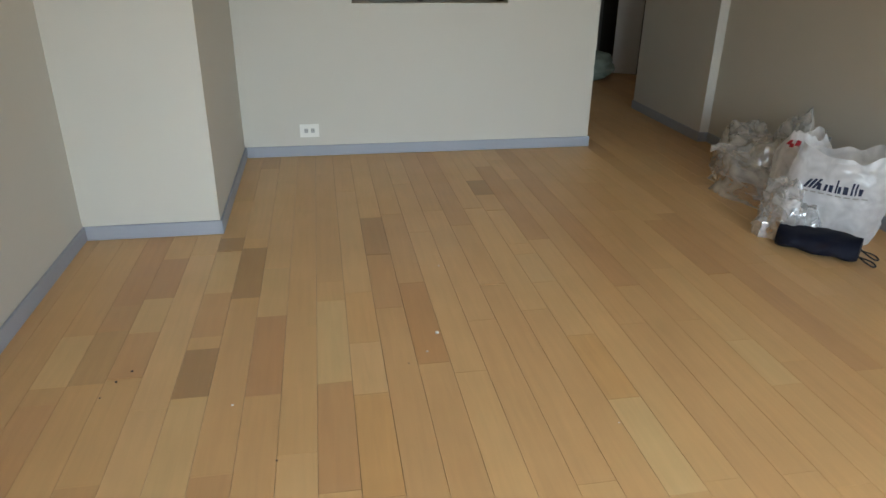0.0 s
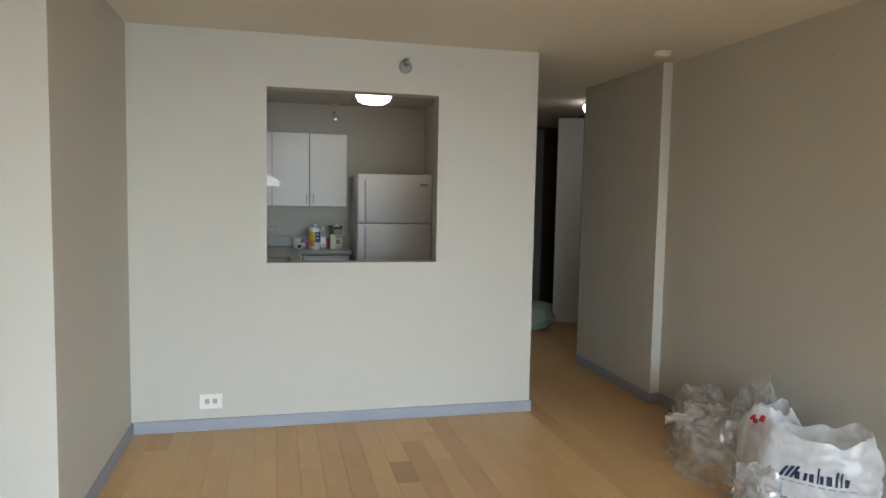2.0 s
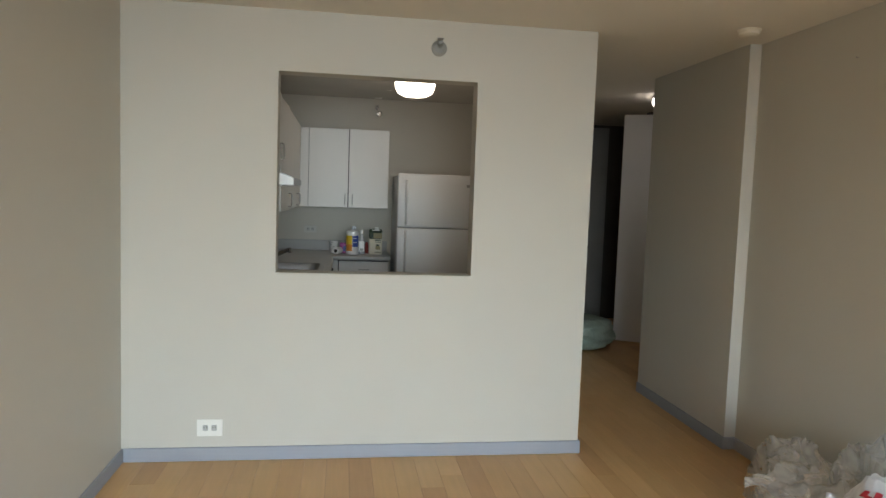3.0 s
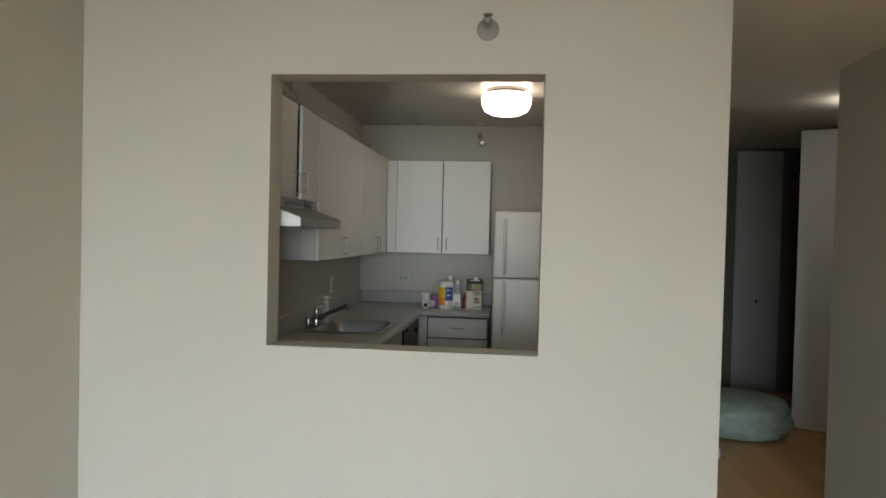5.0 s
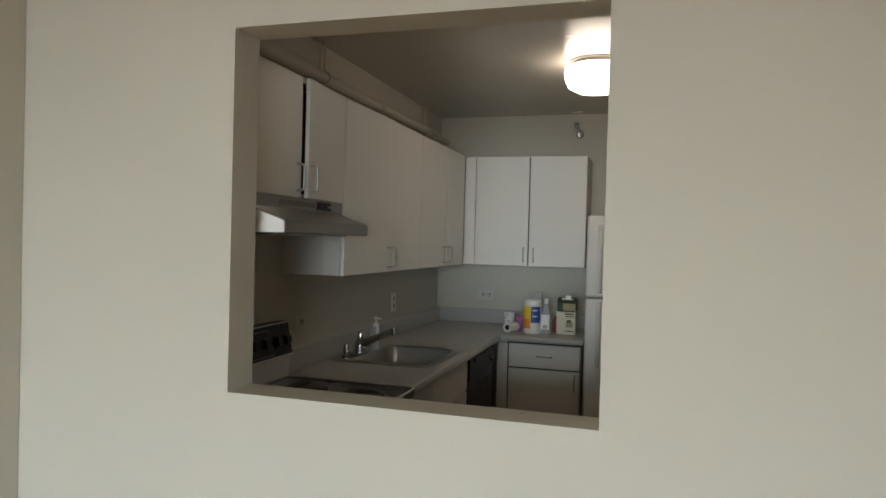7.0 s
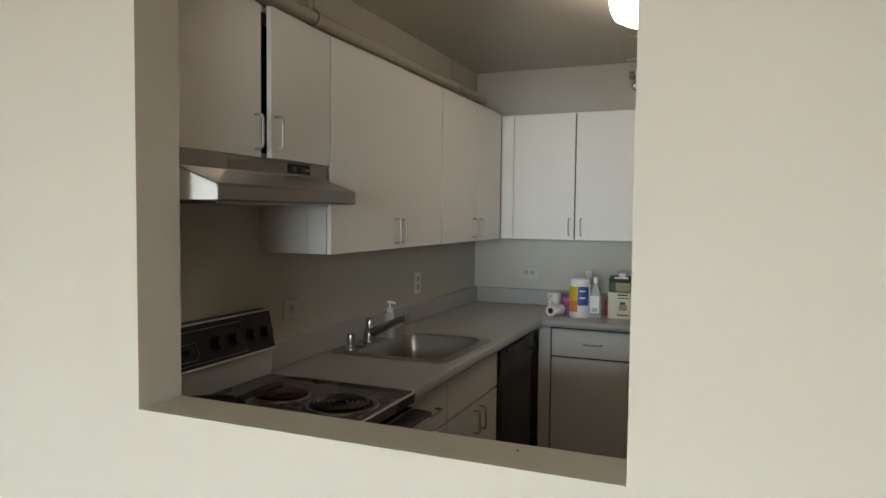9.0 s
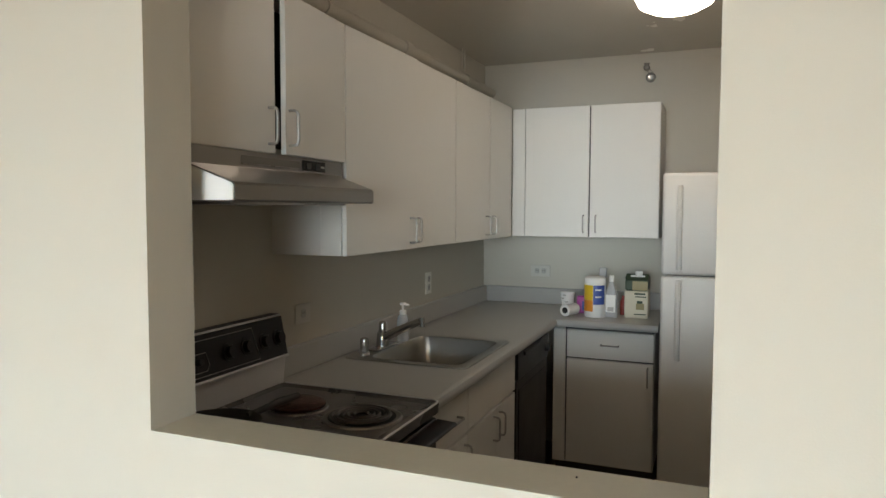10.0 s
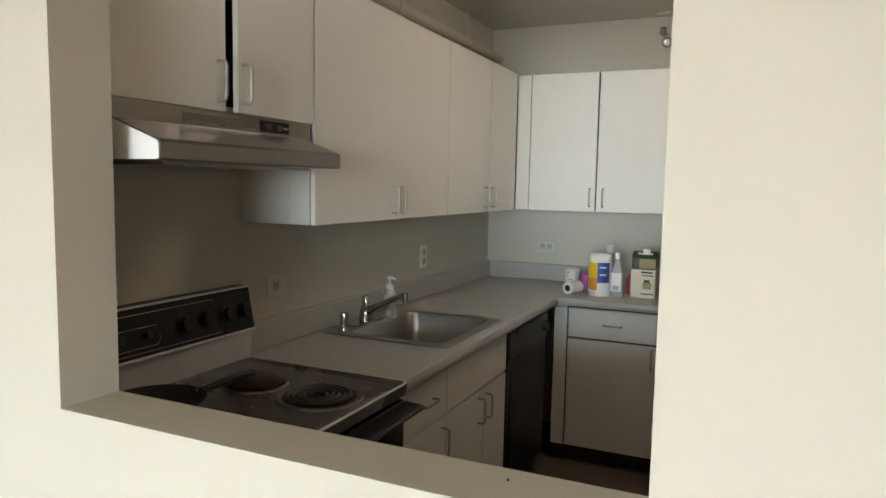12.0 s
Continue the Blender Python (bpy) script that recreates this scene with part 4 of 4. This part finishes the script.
part("label_panel", box(0.885, 0.92, 8.157, 8.1595, CZ + 0.02, CZ + 0.075, bev=0.001), BLUE, pk)
rb = thing("bottle", (1.118, 8.22, CZ), "small red bottle at the wall side", "bottle")
part("bottle", lathe(bmesh.new(), (1.118, 8.22, CZ), [(0.022, 0), (0.022, 0.08), (0.012, 0.1), (0.012, 0.112)], 16), REDP, rb, smooth=True)
gb = thing("spray_bottle", (0.985, 8.27, CZ), "clear trigger bottle behind the canister", "bottle")
part("bottle", lathe(bmesh.new(), (0.985, 8.27, CZ), [(0.036, 0), (0.037, 0.12), (0.015, 0.19), (0.014, 0.21)], 18), BOTTLE, gb, smooth=True)
part("trigger", box(0.965, 1.01, 8.258, 8.282, CZ + 0.21, CZ + 0.27, bev=0.006), BOTTLE, gb)

# ---- hallway ----
hl = thing("ceiling_light", (3.765, 7.25, CEIL), "lit opal glass dome on the hallway ceiling", "ceiling light")
part("rim", lathe(bmesh.new(), (3.765, 7.25, CEIL), [(0.14, -0.0005), (0.14, -0.02), (0.132, -0.022)], 32), STEEL, hl, smooth=True)
part("shade", lathe(bmesh.new(), (3.765, 7.25, CEIL), [(0.13, -0.0225), (0.142, -0.04), (0.14, -0.07), (0.12, -0.105), (0.07, -0.125), (0.02, -0.128)], 32), HALLGLASS, hl, "glowing opal glass dome", smooth=True)

fd2 = tagged(thing("door_1", (3.97, 8.32, 0), "white folding door leaf standing half open", "door"), kind="structure")
b = box(-0.15, 0.15, -0.016, 0.016, 0.012, 2.455, bev=0.003)
bmesh.ops.transform(b, matrix=Matrix.Translation((3.975, 8.33, 0)) @ Matrix.Rotation(radians(-30), 4, "Z"), verts=b.verts)
part("leaf", b, DOORP, fd2)
d2 = tagged(thing("door_2", (3.98, 9.76, 0), "grey folding closet door, shut, with small knob", "door"), kind="structure")
lf = part("leaf", box(3.765, 4.21, 9.735, 9.765, 0.012, 2.455, bev=0.003), DOORG, d2)
part("knob", tube(bmesh.new(), [(3.985, 9.735, 0.93), (3.985, 9.72, 0.93), (3.985, 9.712, 0.93)], [0.008, 0.016, 0.012], 14), BLACKMAT, lf, smooth=True)


def lump(c, rx, ry, h, amp, scale, seed, flat=0.55, nu=64, nv=28):
    """A soft rounded cushion that sags on the floor."""
    b = bmesh.new()
    loops = []
    for j in range(nv):
        v = -0.98 + 1.96 * j / (nv - 1)
        lat = math.asin(v)
        loop = []
        for i in range(nu):
            a = 2 * math.pi * i / nu
            rad = max(math.cos(lat), 0.0) ** flat
            d = Vector((math.cos(a) * rad, math.sin(a) * rad, v))
            k = 1 + amp * noise.noise(d * scale + Vector((seed, 0, 0)))
            z = h * 0.5 * (1 + v * (1 + amp * 0.6 * noise.noise(d * scale * 1.7 + Vector((0, seed, 0)))))
            loop.append((c[0] + rx * d.x * k, c[1] + ry * d.y * k, c[2] + max(z, 0.0)))
        loops.append(loop)
    return rings(b, loops)


single("floor_cushion", lump((3.33, 8.20, 0.001), 0.40, 0.42, 0.31, 0.12, 2.9, 3.0, 0.36), PLUSH, (3.30, 8.24, 0), "round sage-green plush cushion lying on the hallway floor", "cushion", smooth=True)


# ---- plastic bags by the side wall ----
def bag_point(c, face, w, d, h, a, v, crumple, seed, flare=0.0):
    """Place on a standing carrier bag: a round the bag (0 at the front), v from 0 at the floor to 1 at the rim."""
    fx, fy = math.cos(face), math.sin(face)
    sx, sy = -fy, fx
    p = 2.6
    ca, sa = math.cos(a), math.sin(a)
    k = (abs(ca) ** p + abs(sa) ** p) ** (-1 / p)
    belly = (0.80 + 0.28 * math.sin(min(v, 1) * math.pi * 0.62 + 0.45)) * (1 - flare * max(v - 0.75, 0) * 2.2)
    q = Vector((ca * k, sa * k, v * 2.2)) + Vector((seed, seed * 0.7, 0))
    soft = min(1.0, v * 6 + 0.25)
    n = crumple * soft * (0.55 * noise.noise(q * 1.6) + 0.6 * abs(noise.noise(q * 3.4)) - 0.2 + 0.30 * abs(noise.noise(q * 7.5)) - 0.1)
    u = w * 0.5 * k * sa * (belly + n)
    t = d * 0.5 * k * ca * (belly + n)
    z = h * v + 0.02 * v * noise.noise(q * 2.3) + (0.06 * math.sin(a * 2 + seed) + 0.05 * noise.noise(q * 3)) * max(v - 0.8, 0) * 4 * h
    z += flare * 0.55 * h * math.exp(-((a - 1.15) / 0.3) ** 2) * max(v - 0.78, 0)
    return Vector((c[0] + fx * t + sx * u, c[1] + fy * t + sy * u, c[2] + max(z, 0.002)))


def bag_mesh(c, face, w, d, h, crumple, seed, flare, nu=110, nv=48):
    b = bmesh.new()
    loops = [[bag_point(c, face, w * 0.1, d * 0.1, h, 2 * math.pi * i / nu, 0.0, 0, seed) for i in range(nu)]]
    loops += [[bag_point(c, face, w, d, h, 2 * math.pi * i / nu, j / (nv - 1), crumple, seed, flare) for i in range(nu)] for j in range(nv)]
    return rings(b, loops, caps=False)


FACE = math.atan2(-2.75, -2.5)
BAG = dict(c=(2.98, 3.31, 0.001), face=FACE, w=0.47, d=0.31, h=0.47)
bag = thing("shopping_bag", (2.98, 3.31, 0.001), "full white plastic carrier bag with dark blue print", "bag", "plastic bags on the floor")
part("film", bag_mesh(BAG["c"], FACE, BAG["w"], BAG["d"], BAG["h"], 0.12, 4.0, 0.25), MILKY, bag, smooth=True)


def print_patch(name, c, face, w, d, h, crumple, seed, flare, a0, a1, v0, v1, lean, material, parent, n=4, lift=0.004):
    """A printed mark that follows the bag's skin."""
    b = bmesh.new()
    loops = []
    for j in range(3):
        v = v0 + (v1 - v0) * j / 2
        row = []
        for i in range(n + 1):
            a = a0 + (a1 - a0) * i / n + lean * (v - v0)
            p = bag_point(c, face, w, d, h, a, v, crumple, seed, flare)
            out = (p - Vector((c[0], c[1], p.z))).normalized()
            row.append(p + out * lift)
        loops.append(row)
    rings(b, loops, close=False)
    return part(name, b, material, parent)


# the store's name, as plain slanted strokes
x = 0.62
for wdt, tall, lean, gap in ((0.05, 0.8, 1.0, 0.015), (0.05, 0.95, 1.0, 0.015), (0.05, 1.05, 1.0, 0.03), (0.075, 0.62, 0, 0.035), (0.05, 0.62, 0.2, 0.03), (0.065, 0.60, 0, 0.03),
                             (0.03, 1.05, 0.1, 0.012), (0.05, 0.55, 0, 0.03), (0.075, 0.6, 0, 0.03), (0.032, 1.0, 0.1, 0.025), (0.032, 1.0, 0.1, 0.03), (0.06, 0.6, 0, 0.02)):
    print_patch("print_mark", **BAG, crumple=0.12, seed=4.0, flare=0.25, a0=-x + 0.02, a1=-x + 0.02 + wdt * 1.08, v0=0.605, v1=0.605 + 0.122 * tall, lean=lean, material=INK, parent=bag)
    x -= (wdt + gap) * 1.2
for k in range(8):
    a = -0.60 + k * 0.155
    print_patch("print_line", **BAG, crumple=0.12, seed=4.0, flare=0.25, a0=a, a1=a + 0.11, v0=0.565, v1=0.58, lean=0, material=SLOT, parent=bag)

rbag = thing("shopping_bag", (3.02, 3.66, 0.001), "knotted white plastic bag with a red mark", "bag", "plastic bags on the floor")
RB = dict(c=(3.02, 3.66, 0.001), face=FACE + 0.1, w=0.29, d=0.22, h=0.47)
part("film", bag_mesh(*[RB[k] for k in ("c", "face", "w", "d", "h")], 0.10, 9.0, 0.7), MILKY, rbag, smooth=True)
for a, w_, v, hh, ln in ((-0.86, 0.16, 0.82, 0.05, 1.5), (-0.68, 0.17, 0.80, 0.04, -1.0), (-0.52, 0.2, 0.82, 0.06, 0.8)):
    print_patch("print_mark", **RB, crumple=0.10, seed=9.0, flare=0.7, a0=a, a1=a + w_, v0=v + 0.05, v1=v + hh + 0.05, lean=ln, material=INKRED, parent=rbag, lift=0.007)


def facet(bm, rows):
    """Triangles over rows of points, with the diagonals turned at random."""
    vs = [[bm.verts.new(p) for p in row] for row in rows]
    for a, c in zip(vs, vs[1:]):
        for i in range(len(a) - 1):
            q = (a[i], a[i + 1], c[i + 1], c[i])
            k = random.random() < 0.5
            bm.faces.new((q[0], q[1], q[2]) if k else (q[1], q[2], q[3]))
            bm.faces.new((q[0], q[2], q[3]) if k else (q[0], q[1], q[3]))


def heap(c, rx, ry, h, seed, nu=58, nv=24):
    """Crumpled film: broad billows, long sharp creases and a ragged skirt."""
    s = Vector((seed, seed * 1.3, seed * 0.4))
    loops = []
    for j in range(nv):
        lat = math.pi / 2 * min(j / (nv - 1), 0.995)
        row = []
        for i in range(nu):
            a = 2 * math.pi * i / nu
            d = Vector((math.cos(a) * math.cos(lat), math.sin(a) * math.cos(lat), math.sin(lat)))
            w = d + Vector((noise.noise(d * 2.2 + s), noise.noise(d * 2.2 - s), noise.noise(d * 2.2 + s * 2))) * 0.35
            crease = 1 - min(abs(noise.noise(w * 1.7 + s)) * 2.6, 1)
            small = 1 - min(abs(noise.noise(w * 4.2 - s)) * 2.6, 1)
            k = 0.88 + 0.30 * noise.noise(d * 1.5 + s) + 0.15 * crease ** 2 + 0.04 * small + 0.03 * noise.noise(w * 9 + s)
            z = max(h * d.z ** 0.8 * k, 0.002) if j else 0.002
            row.append((c[0] + rx * d.x * k, c[1] + ry * d.y * k, c[2] + z))
        loops.append(row)
    return rings(bmesh.new(), loops, caps=False)


def flap(c, way, length, wide, lift, seed):
    """A loose corner of film standing off the heap."""
    random.seed(int(seed * 10))
    bm = bmesh.new()
    w = Vector((math.cos(way), math.sin(way), 0))
    o = Vector((-w.y, w.x, 0))
    rows = []
    for j in range(9):
        k = j / 8
        half = wide * (0.5 - 0.32 * k) * (1 + 0.12 * random.uniform(-1, 1))
        rows.append([Vector(c) + w * (length * k) + o * (half * (2 * i / 6 - 1)) + Vector((0, 0, lift * math.sin(k * 2.3) + 0.014 * random.uniform(-1, 1) + 0.02 * math.sin(i * 1.9 + seed)))
                     for i in range(7)])
    facet(bm, rows)
    return bm


def clear_bag(c, rx, ry, h, seed, label, flaps=()):
    o = thing("plastic_bag", c, label, "bag", "plastic bags on the floor")
    part("film", heap(c, rx, ry, h, seed), CLEAR, o, smooth=True)
    for k, (dx, dy, dz, way, length, wide, lift) in enumerate(flaps):
        part("loose_flap", flap((c[0] + dx, c[1] + dy, c[2] + dz), radians(way), length, wide, lift, seed + k), CLEAR, o, smooth=True)
    return o


clear_bag((2.99, 3.98, 0.001), 0.25, 0.36, 0.37, 2.0, "crumpled clear plastic bag heaped on the floor", ((-0.05, 0.1, 0.20, 150, 0.22, 0.22, 0.06),))
clear_bag((3.14, 4.36, 0.001), 0.17, 0.32, 0.36, 5.5, "crumpled clear plastic film against the side wall", ((0.0, 0.0, 0.18, 80, 0.2, 0.2, 0.05),))
clear_bag((3.17, 3.92, 0.001), 0.145, 0.26, 0.53, 8.1, "tall crumpled clear bag leaning at the wall")
clear_bag((2.735, 3.345, 0.001), 0.165, 0.185, 0.31, 12.0, "loose clear film bag round the end of the pouch", ((-0.03, -0.05, 0.15, 235, 0.13, 0.2, 0.03),))

# navy drawstring pouch
po = thing("drawstring_pouch", (2.77, 3.1, 0.001), "navy cloth drawstring pouch lying by the bags", "pouch")
A, B = Vector((2.64, 3.24, 0.06)), Vector((2.90, 2.96, 0.057))
way = (B - A).normalized()
side = Vector((-way.y, way.x, 0))
loops = []
for i in range(26):
    k = i / 25
    c0 = A.lerp(B, k)
    r = 0.128 * (0.90 + 0.1 * math.sin(k * 3.1)) * (1 - 0.55 * max(k - 0.9, 0) * 10 * 0.5) * (1 - 0.3 * max(0.08 - k, 0) * 12)
    loop = []
    for q in range(28):
        a = 2 * math.pi * q / 28
        rr = r * (1 + 0.16 * noise.noise(Vector((k * 6, math.cos(a) * 1.8, math.sin(a) * 1.8))) + 0.07 * abs(noise.noise(Vector((k * 13 + math.cos(a) * 2, 4, math.sin(a) * 5)))))
        z = 0.056 * (1 + math.sin(a) * rr / r)
        loop.append(c0 + side * (rr * math.cos(a)) + Vector((0, 0, max(z, 0.002) - c0.z)))
    loops.append(loop)
part("cloth", rings(bmesh.new(), loops), NAVY, po, smooth=True)
for s in (-1, 1):
    st0 = B + side * 0.05 * s + Vector((0, 0, -0.02))
    pts = [st0 + way * (0.085 * math.sin(math.pi * k / 20)) + side * (0.030 * math.sin(2 * math.pi * k / 20) + 0.012 * k / 20) + Vector((0, 0, -0.030 * math.sin(math.pi * k / 20))) for k in range(21)]
    part("cord", tube(bmesh.new(), pts, 0.0042, 6), CORD, po, "looped black cord")

# crumbs and specks on the boards
random.seed(11)
for i, (x, y, r, m) in enumerate(((0.68, 2.58, 0.009, WHITEP), (0.62, 2.45, 0.005, WHITEP), (0.54, 2.38, 0.003, BLACKMAT), (-0.50, 2.42, 0.005, BLACKMAT), (-0.46, 2.48, 0.006, BLACKMAT), (-0.53, 2.33, 0.004, BLACKMAT),
                                  (0.08, 1.92, 0.004, BLACKMAT), (-0.08, 2.22, 0.005, WHITEP), (1.18, 1.93, 0.003, WHITEP), (0.79, 3.20, 0.004, WHITEP))):
    b = bmesh.new()
    bmesh.ops.create_icosphere(b, subdivisions=1, radius=r)
    for v in b.verts:
        v.co *= 0.8 + 0.4 * random.random()
        v.co.z *= 0.6
    bmesh.ops.translate(b, vec=(x, y, r * 0.45), verts=b.verts)
    single("crumb", b, m, (x, y, 0), "tiny white crumb on the floor" if m is WHITEP else "tiny dark speck on the floor", "crumb", "crumbs on the floor")

b = bmesh.new()
bmesh.ops.create_icosphere(b, subdivisions=1, radius=0.0022)
bmesh.ops.translate(b, vec=(1.40, 5.30, 1.066), verts=b.verts)
single("crumb", b, BLACKMAT, (1.40, 5.30, 1.064), "tiny dark speck on the pass-through sill", "crumb")

# ---- floor boards ----
random.seed(5)
PITCH, X0 = 0.1235, 0.202
boards = []
k0 = math.floor((LX - X0) / PITCH)
for k in range(k0, int((5.2 - X0) / PITCH) + 1):
    xa, xb = X0 + k * PITCH, X0 + (k + 1) * PITCH
    y, stop = (BACK + 0.002, 5.30) if xb < 2.30 else (BACK + 0.002, 9.77) if xa < RX else (6.34, 9.77)
    first = True
    while y < stop:
        ln = random.choice((0.4, 0.7, 0.9, 1.2, 1.2, 1.5, 1.8)) + random.random() * 0.15
        if first:
            ln *= 0.35 + 0.65 * random.random()
            first = False
        y2 = min(y + ln, stop)
        if stop - y2 < 0.15:
            y2 = stop
        boards.append((xa, xb, y, y2, None))
        y = y2
# short odd-toned pieces let in at known places
for xs, ya, yb, m in ((-0.25, 2.287, 2.60, WOODDARK), (1.25, 4.19, 4.476, WOODDARK), (1.84, 2.04, 2.346, WOODPALE), (-0.12, 3.0, 3.55, WOODDARK), (0.27, 2.30, 2.92, WOODPALE), (-0.25, 1.65, 2.287, WOODPALE),
                      (-0.25, 3.067, 3.53, WOODPALE), (-0.25, 3.53, 3.70, WOODDARK), (-0.50, 2.76, 3.05, WOODPALE), (-0.74, 2.42, 2.77, WOODPALE), (-0.62, 2.42, 2.79, WOODMID),
                      (0.38, 1.72, 2.215, WOODORANGE), (0.38, 2.555, 2.98, WOODORANGE), (0.01, 2.82, 3.29, WOODPALE), (1.25, 1.60, 2.055, WOODPALE), (1.25, 2.055, 2.48, WOODORANGE),
                      (1.25, 2.96, 3.28, WOODPALE), (0.64, 2.37, 3.04, WOODORANGE), (0.50, 3.38, 3.89, WOODMID)):
    cut = []
    for xa, xb, y, y2, mm in boards:
        if xa <= xs < xb and y < yb and y2 > ya:
            lo, hi = max(y, ya), min(y2, yb)
            if lo - y > 0.01:
                cut.append((xa, xb, y, lo, mm))
            if y2 - hi > 0.01:
                cut.append((xa, xb, hi, y2, mm))
        else:
            cut.append((xa, xb, y, y2, mm))
    xa = X0 + PITCH * math.floor((xs - X0) / PITCH)
    cut.append((xa, xa + PITCH, ya, yb, m))
    boards = cut
shapes = {}


def board_bmesh(b, x0, x1, y0, y1):
    # the long joints stand a little open, the butt ends are tight
    g, e, c, t = 0.0006, 0.0002, 0.0006, 0.011
    return rings(b, [[(x0 + g + q, y0 + e + q, z), (x1 - g - q, y0 + e + q, z), (x1 - g - q, y1 - e - q, z), (x0 + g + q, y1 - e - q, z)] for q, z in ((0.0, -t), (0.0, -c), (c, 0.0))])


near = sorted((b for b in boards if b[3] > 1.5 and b[2] < 5.3 and b[0] < 2.9), key=lambda b: (b[4] is None, b[2]))[:290]
chosen = set(near)
for xa, xb, ya, yb, m in near:
    key = (round(xb - xa, 3), round(yb - ya, 2), m)
    if key not in shapes:
        b = board_bmesh(bmesh.new(), 0, xb - xa, 0, yb - ya)
        me = bpy.data.meshes.new("board")
        b.to_mesh(me)
        b.free()
        me.materials.append(m or WOOD)
        shapes[key] = me
    ob = new("board", shapes[key])
    ob.location = (xa, ya, 0)
    ob.parent = subfloor
b = bmesh.new()
for bd in boards:
    if bd not in chosen:
        board_bmesh(b, *bd[:4])
far = part("boards_beyond", b, WOODJ, subfloor)
tagged(far, "pale maple planks of the rest of the floor", "", "", "stuff")
